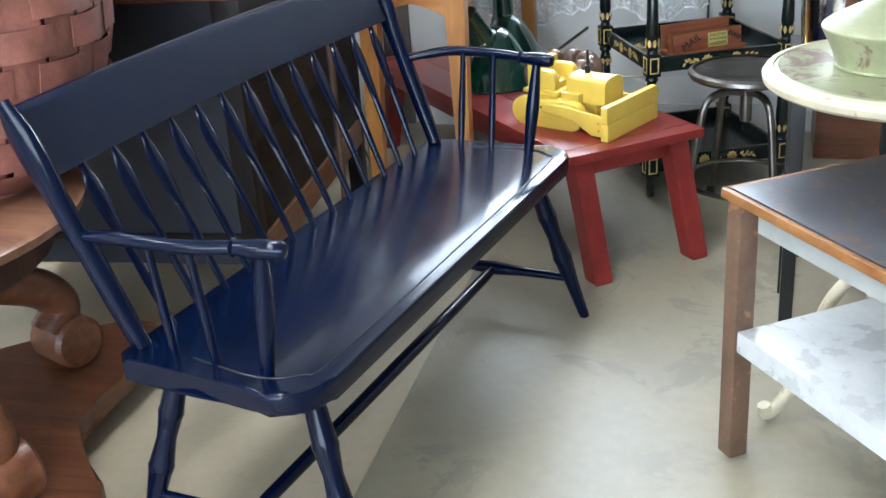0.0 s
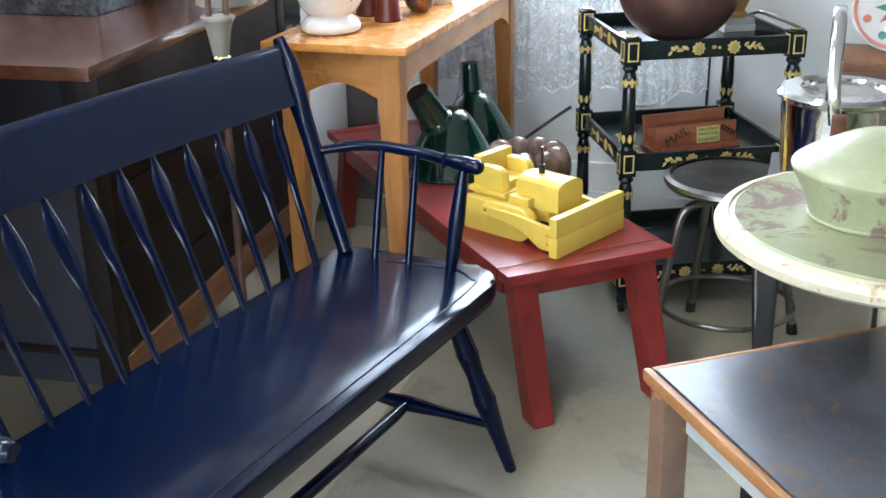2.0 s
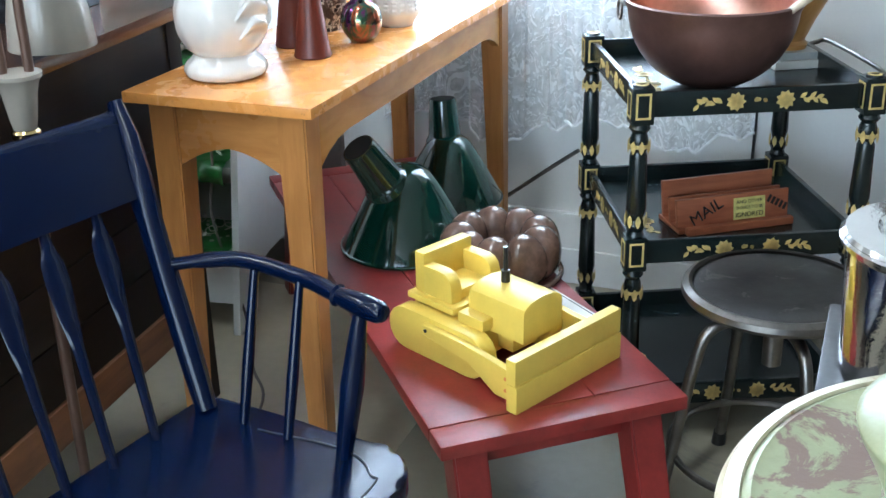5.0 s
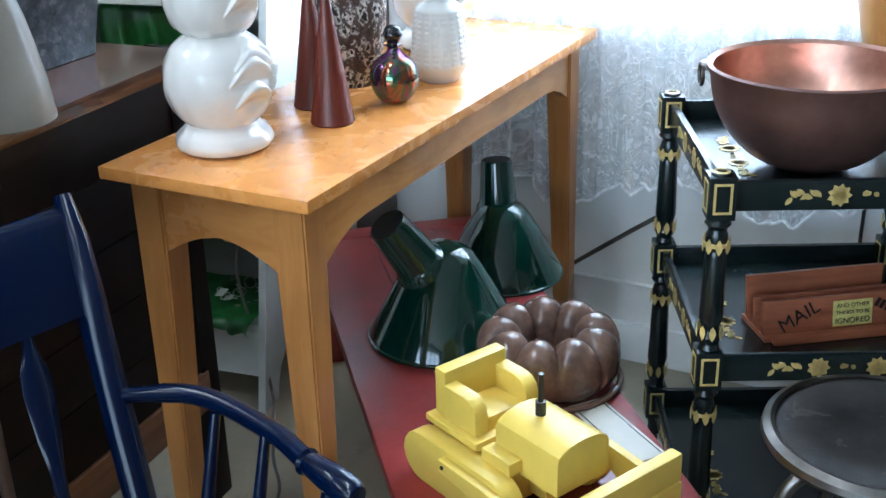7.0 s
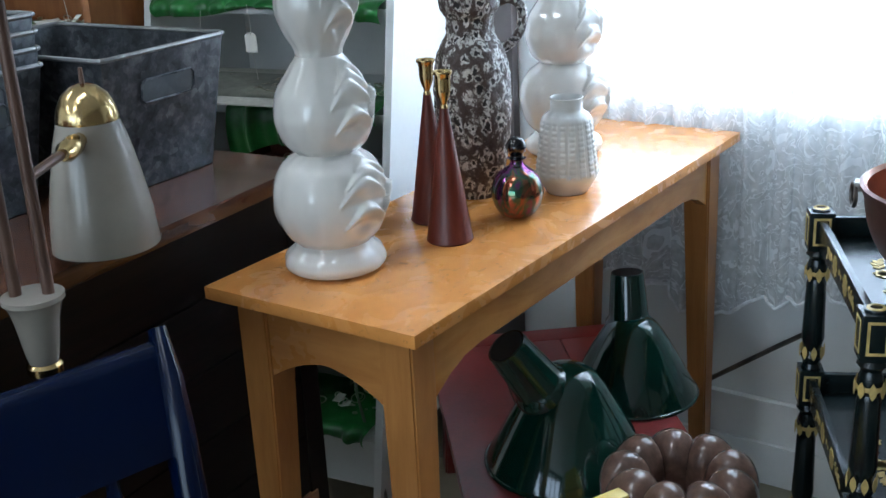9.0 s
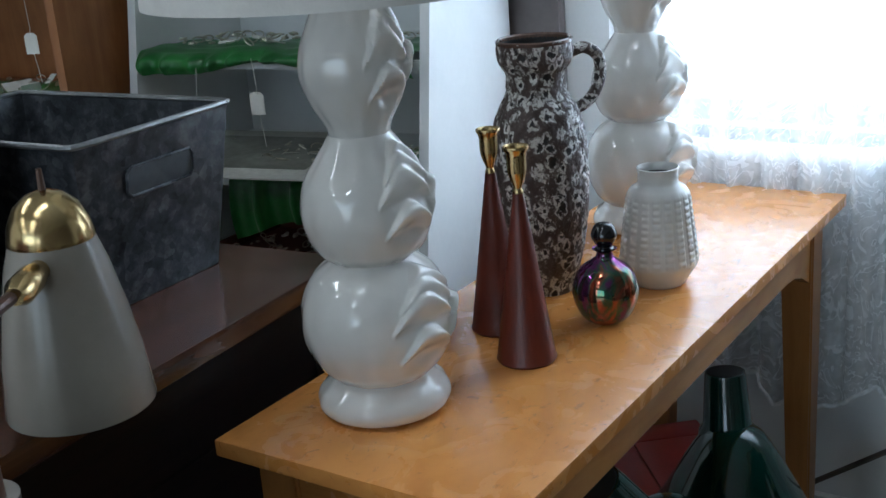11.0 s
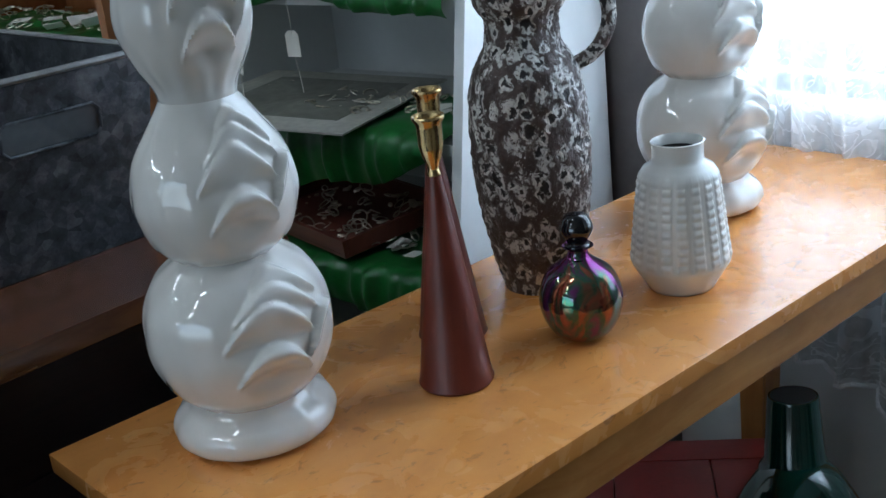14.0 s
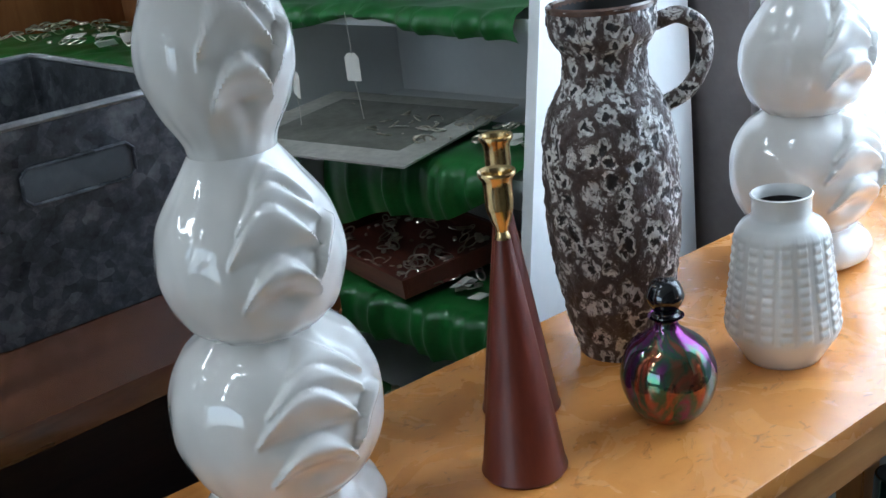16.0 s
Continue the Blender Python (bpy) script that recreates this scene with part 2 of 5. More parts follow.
M_stool = mat("scuffed_seat", (0.05, 0.047, 0.046), 0.38, 0.4, vary=0.5, coarse=9, fine=60, wear=(0.11, 0.10, 0.095), wear_at=0.6)
M_mint = mat("mint_paint", (0.35, 0.37, 0.22), 0.34, vary=0.2, coarse=4, fine=90, bump=0.2, wear=(0.21, 0.145, 0.12), wear_at=0.545)
M_cream = mat("cream_worn_paint", (0.62, 0.56, 0.40), 0.45, vary=0.15, coarse=9, bump=0.2, wear=(0.40, 0.28, 0.15), wear_at=0.6)
M_slate = mat("blue_grey_top", (0.058, 0.06, 0.075), 0.32, vary=0.3, coarse=9, wear=(0.10, 0.066, 0.048), wear_at=0.57)
M_wornwood = wood("worn_orange_wood", (0.26, 0.10, 0.03), (0.55, 0.26, 0.09), 0.5, (9, 20, 20))
M_grey = mat("grey_worn_paint", (0.42, 0.44, 0.43), 0.4, vary=0.15, coarse=6, wear=(0.26, 0.2, 0.14), wear_at=0.68)
M_splint = mat("red_splint", (0.27, 0.10, 0.075), 0.6, vary=0.3, coarse=20, fine=140, bump=0.3)
M_mahogany = wood("mahogany", (0.08, 0.026, 0.012), (0.24, 0.09, 0.042), 0.35, (4, 30, 30), 0.2)
M_orange = wood("orange_cabinet", (0.27, 0.10, 0.03), (0.42, 0.18, 0.06), 0.45, (30, 30, 4))
M_taupe = mat("taupe_enamel", (0.27, 0.243, 0.205), 0.25, vary=0.06, coarse=9, coat=0.2)
M_tan = mat("tan_metal", (0.12, 0.07, 0.05), 0.4, 0.3, vary=0.2)
M_shade = mat("white_shade_cloth", (0.66, 0.64, 0.60), 0.85, vary=0.06, coarse=30, fine=300, bump=0.2)
M_satin = mat("green_satin", (0.026, 0.15, 0.028), 0.32, vary=0.35, coarse=18, fine=200, bump=0.05)
M_silver = mat("costume_silver", (0.62, 0.58, 0.48), 0.3, 1.0, vary=0.4, coarse=60)
M_tag = mat("paper_tag", (0.72, 0.70, 0.64), 0.8, vary=0.06)
M_paper = mat("old_print", (0.46, 0.45, 0.40), 0.6, vary=0.3, coarse=5)
M_cedar = wood("cedar_box", (0.22, 0.06, 0.025), (0.44, 0.15, 0.07), 0.45, (4, 35, 35))
M_label = mat("yellow_label", (0.56, 0.50, 0.16), 0.6, vary=0.2, coarse=40)
M_amber = wood("amber_wood", (0.40, 0.19, 0.05), (0.58, 0.31, 0.10), 0.35, (25, 25, 4))
M_tray = wood("red_tray", (0.08, 0.02, 0.014), (0.18, 0.05, 0.03), 0.4)


def zinc():
    nt, p = nodes_of(M_zinc)
    mp = coords(nt)
    v = nt.nodes.new("ShaderNodeTexVoronoi")
    v.inputs["Scale"].default_value = 85
    nt.links.new(mp.outputs[0], v.inputs["Vector"])
    n = noise_of(nt, mp, 16, 7, 0.72)
    r = ramp_of(nt, [(0.32, (0.022, 0.024, 0.028)), (0.5, (0.07, 0.075, 0.085)), (0.68, (0.19, 0.20, 0.215))])
    nt.links.new(mix_of(nt, 0.16, n.outputs[0], v.outputs["Color"]), r.inputs[0])
    nt.links.new(r.outputs[0], p.inputs["Base Color"])
    p.inputs["Metallic"].default_value, p.inputs["Roughness"].default_value = 0.75, 0.46
    bump_of(nt, p, n.outputs[0], 0.1)


zinc()


def lace_material():
    m = bpy.data.materials.new("white_lace")
    nt, p = nodes_of(m)
    mp = coords(nt)
    weave = noise_of(nt, mp, 55, 2, 0.5)
    sheer = ramp_of(nt, [(0.35, (0.50, 0.50, 0.50)), (0.65, (0.66, 0.66, 0.66))])
    nt.links.new(weave.outputs[0], sheer.inputs[0])
    f = noise_of(nt, mp, 11, 2, 0.5, 3.0)
    flower = ramp_of(nt, [(0.40, (0.0, 0.0, 0.0)), (0.44, (0.86, 0.86, 0.86)), (0.46, (0.86, 0.86, 0.86)), (0.49, (0.2, 0.2, 0.2)), (0.57, (0.2, 0.2, 0.2)), (0.62, (0.84, 0.84, 0.84))])
    nt.links.new(f.outputs[0], flower.inputs[0])
    cover = mix_of(nt, 1.0, sheer.outputs[0], flower.outputs[0], "LIGHTEN")
    p.inputs["Base Color"].default_value = (0.88, 0.89, 0.9, 1)
    p.inputs["Roughness"].default_value = 0.9
    trans = nt.nodes.new("ShaderNodeBsdfTranslucent")
    trans.inputs[0].default_value = (0.82, 0.84, 0.86, 1)
    clear = nt.nodes.new("ShaderNodeBsdfTransparent")
    cloth, out = nt.nodes.new("ShaderNodeMixShader"), nt.nodes.new("ShaderNodeMixShader")
    cloth.inputs[0].default_value = 0.45
    nt.links.new(p.outputs[0], cloth.inputs[1])
    nt.links.new(trans.outputs[0], cloth.inputs[2])
    nt.links.new(cover, out.inputs[0])
    nt.links.new(clear.outputs[0], out.inputs[1])
    nt.links.new(cloth.outputs[0], out.inputs[2])
    nt.links.new(out.outputs[0], nt.nodes["Material Output"].inputs[0])
    return m


M_lace = lace_material()


def lava_material():
    """Thick glaze: brown ground, white crust that breaks up, dark burst pits."""
    m = bpy.data.materials.new("lava_glaze")
    nt, p = nodes_of(m)
    mp = coords(nt, (1, 1, 0.8))
    warp = noise_of(nt, mp, 70, 3)
    add = nt.nodes.new("ShaderNodeVectorMath")
    add.operation = "MULTIPLY_ADD"
    add.inputs[1].default_value = (0.024, 0.024, 0.024)
    nt.links.new(warp.outputs["Color"], add.inputs[0])
    nt.links.new(mp.outputs[0], add.inputs[2])
    v = nt.nodes.new("ShaderNodeTexVoronoi")
    v.inputs["Scale"].default_value = 62
    nt.links.new(add.outputs[0], v.inputs["Vector"])
    crust, broad, grit = noise_of(nt, mp, 78, 6, 0.68, 1.4), noise_of(nt, mp, 22, 3), noise_of(nt, mp, 330, 3, 0.7)
    near = mix_of(nt, 0.42, v.outputs["Distance"], crust.outputs[0])
    # dark burst pits, each with a pale broken lip round it, on a brown ground
    lip = ramp_of(nt, [(0.37, (0, 0, 0)), (0.41, (1, 1, 1)), (0.50, (1, 1, 1)), (0.55, (0, 0, 0))])
    nt.links.new(near, lip.inputs[0])
    patch = ramp_of(nt, [(0.41, (0.0, 0.0, 0.0)), (0.50, (1, 1, 1))])
    nt.links.new(crust.outputs[0], patch.inputs[0])
    lips = mix_of(nt, 1.0, lip.outputs[0], patch.outputs[0], "MULTIPLY")
    fleck = ramp_of(nt, [(0.62, (0, 0, 0)), (0.70, (0.5, 0.5, 0.5))])
    nt.links.new(grit.outputs[0], fleck.inputs[0])
    lips = mix_of(nt, 1.0, lips, fleck.outputs[0], "LIGHTEN")
    pit = ramp_of(nt, [(0.345, (1, 1, 1)), (0.395, (0, 0, 0))])
    nt.links.new(near, pit.inputs[0])
    ground = mix_of(nt, broad.outputs[0], (0.035, 0.021, 0.017), (0.13, 0.088, 0.072))
    col = mix_of(nt, lips, ground, (0.68, 0.65, 0.61))
    nt.links.new(mix_of(nt, pit.outputs[0], col, (0.016, 0.011, 0.010)), p.inputs["Base Color"])
    p.inputs["Roughness"].default_value = 0.36
    bump_of(nt, p, near, 1.0, 0.006)
    return m


M_lava = lava_material()


def iridescent_material():
    m = bpy.data.materials.new("iridescent_glass")
    nt, p = nodes_of(m)
    mp = coords(nt, (1, 1, 0.35))
    n = noise_of(nt, mp, 32, 4, 0.6, 1.0)
    r = ramp_of(nt, [(0.3, (0.02, 0.10, 0.13)), (0.42, (0.22, 0.03, 0.20)), (0.52, (0.05, 0.16, 0.09)), (0.62, (0.42, 0.10, 0.06)), (0.75, (0.36, 0.30, 0.10))])
    nt.links.new(n.outputs[0], r.inputs[0])
    nt.links.new(r.outputs[0], p.inputs["Base Color"])
    p.inputs["Metallic"].default_value, p.inputs["Roughness"].default_value = 0.85, 0.08
    p.inputs["Thin Film Thickness"].default_value, p.inputs["Thin Film IOR"].default_value = 420, 1.6
    return m


M_irid = iridescent_material()
M_glass = bpy.data.materials.new("window_glass")
_nt, _p = nodes_of(M_glass)
_p.inputs["Transmission Weight"].default_value, _p.inputs["Roughness"].default_value, _p.inputs["IOR"].default_value = 1.0, 0.02, 1.1
M_tube = bpy.data.materials.new("lit_tube")
_nt, _p = nodes_of(M_tube)
_p.inputs["Emission Color"].default_value, _p.inputs["Emission Strength"].default_value = (1.0, 0.985, 0.95, 1), 12

# ---- structure ----
X0, X1, Y0, Y1, H = -3.6, 3.2, -6.0, 1.2, 2.75
LX0, LX1 = 0.06, 0.005
solid("floor", box(X0 - 0.15, X1 + 0.15, Y0 - 0.15, Y1 + 0.15, -0.1, 0), M_floor, pose(0, 0, 0), "worn beige painted concrete shop floor", "floor", kind="structure")
M_lino = mat("tan_lino", (0.48, 0.42, 0.30), 0.38, vary=0.1, coarse=2.5, fine=40, bump=0.05, wear=(0.41, 0.355, 0.25), wear_at=0.6)
solid("floor_covering", prism([(LX0, -3.6), (LX1, 0.9), (-3.4, 0.9), (-3.4, -3.6)][::-1], 0.0, 0.002), M_lino, pose(0, 0, 0), "tan linoleum sheet laid over part of the floor", "floor covering", kind="structure")
solid("ceiling", box(X0 - 0.15, X1 + 0.15, Y0 - 0.15, Y1 + 0.15, H, H + 0.1), M_ceiling, pose(0, 0, 0), "plain white shop ceiling", "ceiling", kind="structure")
WX0, WX1, WZ0, WZ1 = -0.46, 0.6, 0.88, 2.2
solid("wall_north", joined(box(X0, WX0, Y1, Y1 + 0.15, 0, H), box(WX1, X1, Y1, Y1 + 0.15, 0, H), box(WX0, WX1, Y1, Y1 + 0.15, 0, WZ0), box(WX0, WX1, Y1, Y1 + 0.15, WZ1, H)),
      M_wall, pose(0, 0, 0), "white painted wall with the window", "wall", kind="structure")
# unseen wall; its front opening is made up to go with the fill lamp
solid("wall_south", joined(box(X0, -2.3, Y0 - 0.15, Y0, 0, H), box(2.3, X1, Y0 - 0.15, Y0, 0, H), box(-2.3, 2.3, Y0 - 0.15, Y0, 0, 0.6), box(-2.3, 2.3, Y0 - 0.15, Y0, 2.4, H)),
      M_wall, pose(0, 0, 0), "unseen white wall with an added opening behind the fill lamp", "wall", kind="structure")
solid("wall_west", box(X0 - 0.15, X0, Y0, Y1 + 0.15, 0, H), M_wall, pose(0, 0, 0), "plain white side wall", "wall", kind="structure")
solid("wall_east", box(X1, X1 + 0.15, Y0, Y1 + 0.15, 0, H), M_bouncecut, pose(0, 0, 0), "unseen side wall, coloured drab brown to cut bounced light", "wall", kind="structure")
solid("baseboard", box(-0.5, X1, Y1 - 0.022, Y1 - 0.002, 0, 0.20, 0.008), M_white, pose(0, 0, 0), "white painted baseboard", "baseboard", kind="structure")
solid("trim", box(-0.5, X1, Y1 - 0.034, Y1 - 0.0225, 0, 0.10, 0.004), M_white, pose(0, 0, 0), "white painted plinth board in front of the baseboard", "trim", kind="structure")
solid("ground", box(-60, 60, -60, 60, -0.3, -0.12), M_floor, pose(0, 0, 0), "pale ground outside the shop", "ground", kind="structure")

win = thing("window_1", pose(0, 0, 0), "white window with a sill behind lace curtains", "window", kind="structure")
for nm, b in (("sill", box(WX0 - 0.05, WX1 + 0.05, Y1 - 0.014, Y1 + 0.12, WZ0 - 0.03, WZ0, 0.006)), ("jamb", box(WX0, WX0 + 0.05, Y1 + 0.02, Y1 + 0.1, WZ0, WZ1)),
              ("jamb", box(WX1 - 0.05, WX1, Y1 + 0.02, Y1 + 0.1, WZ0, WZ1)), ("head", box(WX0, WX1, Y1 + 0.02, Y1 + 0.1, WZ1 - 0.05, WZ1)), ("meeting_rail", box(WX0 + 0.05, WX1 - 0.05, Y1 + 0.04, Y1 + 0.09, 1.5, 1.54))):
    part(nm, b, M_white, win)
for z0, z1 in ((WZ0, 1.5), (1.54, WZ1 - 0.05)):
    part("pane", box(WX0 + 0.05, WX1 - 0.05, Y1 + 0.06, Y1 + 0.064, z0, z1), M_glass, win).visible_shadow = False
solid("trim", box(-0.69, -0.55, Y1 - 0.03, Y1 - 0.002, 0, 2.4, 0.004), M_trim, pose(0, 0, 0), "dark grey-brown upright board beside the window", "trim", kind="structure")


def lace_hem(x, seed):
    """Height of the scalloped hem above its lowest line: broad swags with small scallops on them."""
    return 0.022 * abs(math.sin(x * 30 + seed)) + 0.075 * abs(math.sin(x * 7.5 + seed * 1.7))


def lace_fold(u, v, folds, seed):
    return 0.012 * (0.4 + v) * math.sin(u * folds * 6.283 + seed) + 0.006 * math.sin(u * folds * 15 + 3 * v)


def lace_panel(x0, x1, ztop, zbot, folds, seed):
    bm = bmesh.new()
    nx, nz = int((x1 - x0) / 0.006), 70
    rows = []
    for j in range(nz + 1):
        v, row = j / nz, []
        for i in range(nx + 1):
            u = i / nx
            x = x0 + (x1 - x0) * u
            row.append(bm.verts.new((x, lace_fold(u, v, folds, seed), ztop + (zbot + lace_hem(x, seed) - ztop) * v)))
        rows.append(row)
    for a, b in zip(rows, rows[1:]):
        for i in range(nx):
            bm.faces.new((a[i], a[i + 1], b[i + 1], b[i]))
    return bm


def lace_edging(x0, x1, zbot, folds, seed):
    """The thick stitched border that follows the hem."""
    n = int((x1 - x0) / 0.006)
    pts = [(x0 + (x1 - x0) * i / n, lace_fold(i / n, 1, folds, seed) - 0.002, zbot + lace_hem(x0 + (x1 - x0) * i / n, seed) + 0.004) for i in range(n + 1)]
    return tube(pts, 0.0042, 6)


M_hem = mat("stitched_lace", (0.82, 0.83, 0.84), 0.9, vary=0.15, coarse=60, fine=200, bump=0.3)
cur = thing("lace_curtain", pose(0, Y1 - 0.048, 0), "white floral lace curtain with a scalloped hem over the window", "curtain")
for cx0, cx1, cz, cf, cs in ((-0.40, 0.12, 0.365, 7, 0.3), (0.10, 0.59, 0.385, 6, 1.9)):
    pan = part("panel", lace_panel(cx0, cx1, 2.25, cz, cf, cs), M_lace, cur, smooth=80)
    part("hem_edging", lace_edging(cx0, cx1, cz, cf, cs), M_hem, pan, "thick white stitched hem")
part("rod", turned((-0.5, 0.0, 2.26), (0.66, 0.0, 2.26), [(0, 0.008), (1, 0.008)]), M_iron, cur)

# ---- ceiling lights ----
def ceiling_light(x, y):
    t = thing("ceiling_light", pose(x, y, H), "white wraparound fluorescent ceiling light, switched on", "ceiling light", "ceiling lights")
    part("housing", box(-0.1, 0.1, -0.62, 0.62, -0.06, -0.004, 0.008), M_white, t)
    part("diffuser", box(-0.075, 0.075, -0.57, 0.57, -0.095, -0.0602, 0.012, 3), M_tube, t, "lit white wraparound diffuser")
    for y0, y1 in ((-0.61, -0.5702), (0.5702, 0.61)):
        part("end_cap", box(-0.085, 0.085, y0, y1, -0.105, -0.0602, 0.003), M_white, t)


for lx in (-1.9, -0.2):
    for ly in (-4.6, -2.6, -0.75):
        ceiling_light(lx, ly)


# ---- the deacon's bench ----
def bench():
    t = thing("deacons_bench", pose(0.0295, -0.956, 0, 0, 0, 79.7), "navy painted wooden settee with arrow spindles", "bench")
    hl, hd, zs = 0.636, 0.203, 0.43
    out = [(-hl + 0.03, hd), (hl - 0.03, hd), (hl, hd - 0.03)]
    out += [(hl - 0.012, 0.03), (hl + 0.012, -0.08)]
    for k in range(7):
        a = radians(90 * k / 6)
        out.append((hl - 0.075 + 0.087 * math.cos(a), -hd + 0.075 - 0.075 * math.sin(a)))
    for k in range(7):
        a = radians(90 - 90 * k / 6)
        out.append((-hl + 0.075 - 0.087 * math.cos(a), -hd + 0.075 - 0.075 * math.sin(a)))
    out += [(-hl - 0.012, -0.08), (-hl + 0.012, 0.03), (-hl, hd - 0.03)]
    seat = part("seat", prism(out[::-1], zs - 0.042, zs, 0.013, 3), M_navy, t)
    # incised line along the front and ends, its shadow drawn as a black bead
    groove = [(-hl + 0.05, 0.06), (-hl + 0.03, -0.08), (-hl + 0.06, -hd + 0.055), (-hl + 0.13, -hd + 0.03), (0, -hd + 0.027), (hl - 0.13, -hd + 0.03), (hl - 0.06, -hd + 0.055), (hl - 0.03, -0.08), (hl - 0.05, 0.06)]
    part("incised_line_shadow", tube(curve_points([(x, y, zs + 0.0005) for x, y in groove], 6), 0.0016, 6), M_black, seat)
    top = {}
    for sx in (-1, 1):
        foot, head = (Vector((-0.578, 0.175, zs)), Vector((-0.628, 0.33, 0.874))) if sx < 0 else (Vector((0.592, 0.165, zs)), Vector((0.672, 0.365, 0.868)))
        top[sx] = (foot, head)
        pts = [foot.lerp(head, k / 8) for k in range(9)]
        part("back_post", tube(pts, [0.017, 0.019, 0.02, 0.02, 0.019, 0.019, 0.02, 0.019, 0.012], 12, [(1, 1), (1, 1), (1, 1), (1, 1), (1, 1), (1.0, 1.1), (0.9, 1.4), (0.8, 1.5), (0.8, 1.2)]), M_navy, t)
    # top rail, slightly bowed
    f0, h0 = top[-1]
    f1, h1 = top[1]
    bm = bmesh.new()
    prev = None
    n = 24
    for i in range(n + 1):
        u = i / n
        bow = 0.03 * math.sin(math.pi * u)
        ring = []
        for share, off in ((0.70, -0.010), (0.94, -0.010), (0.957, -0.008), (0.969, -0.003), (0.972, 0.002), (0.967, 0.007), (0.955, 0.011), (0.93, 0.012), (0.70, 0.012)):
            p = f0.lerp(h0, share).lerp(f1.lerp(h1, share), u)
            ring.append(bm.verts.new(p + Vector((0, bow + off, 0))))
        if prev:
            for k in range(9):
                bm.faces.new((prev[k], prev[(k + 1) % 9], ring[(k + 1) % 9], ring[k]))
        else:
            bm.faces.new(ring)
        prev = ring
    bm.faces.new(prev[::-1])
    part("top_rail", bm, M_navy, t)
    # thirteen arrow spindles
    for i in range(13):
        u = (i + 1) / 14
        a = Vector((-0.575 + 1.15 * u, 0.172, zs - 0.005))
        b = f0.lerp(h0, 0.71).lerp(f1.lerp(h1, 0.71), u) + Vector((0, 0.03 * math.sin(math.pi * u), 0))
        prof = [(0, 0.007, 1, 1), (0.3, 0.008, 1, 1), (0.5, 0.008, 1.15, 0.9), (0.62, 0.009, 1.7, 0.6), (0.78, 0.0098, 2.1, 0.5), (0.86, 0.0098, 1.9, 0.5), (0.93, 0.009, 1.0, 0.7), (1, 0.007, 1, 0.9)]
        part("arrow_spindle", tube([a.lerp(b, q[0]) for q in prof], [q[1] for q in prof], 10, [(q[2], q[3]) for q in prof]), M_navy, t)
    for sx in (-1, 1):
        f, h = top[sx]
        start = f.lerp(h, 0.47)
        lean = 0.028
        pts = curve_points([start, (sx * 0.645 + lean, 0.15, 0.652), (sx * 0.640 + lean, 0.02, 0.652), (sx * 0.618 + lean, -0.06, 0.652)], 5)
        arm = part("arm", tube(pts, [0.010] * 3 + [0.0125] * (len(pts) - 3), 12), M_navy, t)
        e0, e1 = Vector((sx * 0.619 + lean, -0.055, 0.652)), Vector((sx * 0.602 + lean, -0.148, 0.651))
        part("arm_end", turned(e0, e1, [(0, 0.013), (0.04, 0.0165), (0.08, 0.013), (0.2, 0.0145), (0.55, 0.0175), (0.9, 0.016), (0.98, 0.012), (1, 0.006)]), M_navy, arm)
        part("arm_post", turned((sx * 0.592, -0.092, zs - 0.01), (sx * 0.608 + lean, -0.105, 0.65), [(0, 0.011), (0.2, 0.014), (0.5, 0.017), (0.75, 0.014), (1, 0.009)]), M_navy, t)
        for yy in (0.008, 0.092):
            part("arm_spindle", turned((sx * 0.592, yy, zs - 0.005), (sx * 0.632 + lean, yy + 0.012, 0.65), [(0, 0.0075), (0.4, 0.009), (1, 0.0065)]), M_navy, t)
        legprof = [(0, 0.018), (0.1, 0.019), (0.27, 0.0225), (0.29, 0.0245), (0.31, 0.0225), (0.42, 0.018), (0.55, 0.023), (0.57, 0.025), (0.59, 0.023), (0.75, 0.017), (1, 0.0125)]
        feet = []
        for sy in (-1, 1):
            a, b = Vector((sx * 0.522 - 0.012, sy * 0.13, zs - 0.03)), Vector((sx * 0.585 - 0.008, sy * 0.24, 0))
            feet.append((a, b))
            part("leg", turned(a, b, legprof), M_navy, t)
        p, q = feet[0][0].lerp(feet[0][1], 0.72), feet[1][0].lerp(feet[1][1], 0.72)
        part("side_stretcher", turned(p, q, [(0, 0.01), (0.3, 0.012), (0.48, 0.018), (0.52, 0.018), (0.7, 0.012), (1, 0.01)]), M_navy, t)
    zz = (zs - 0.03) * 0.28
    part("long_stretcher", turned((-0.577, 0, zz), (0.558, 0, zz), [(0, 0.01), (0.05, 0.014), (0.5, 0.016), (0.95, 0.014), (1, 0.01)]), M_navy, t)


bench()


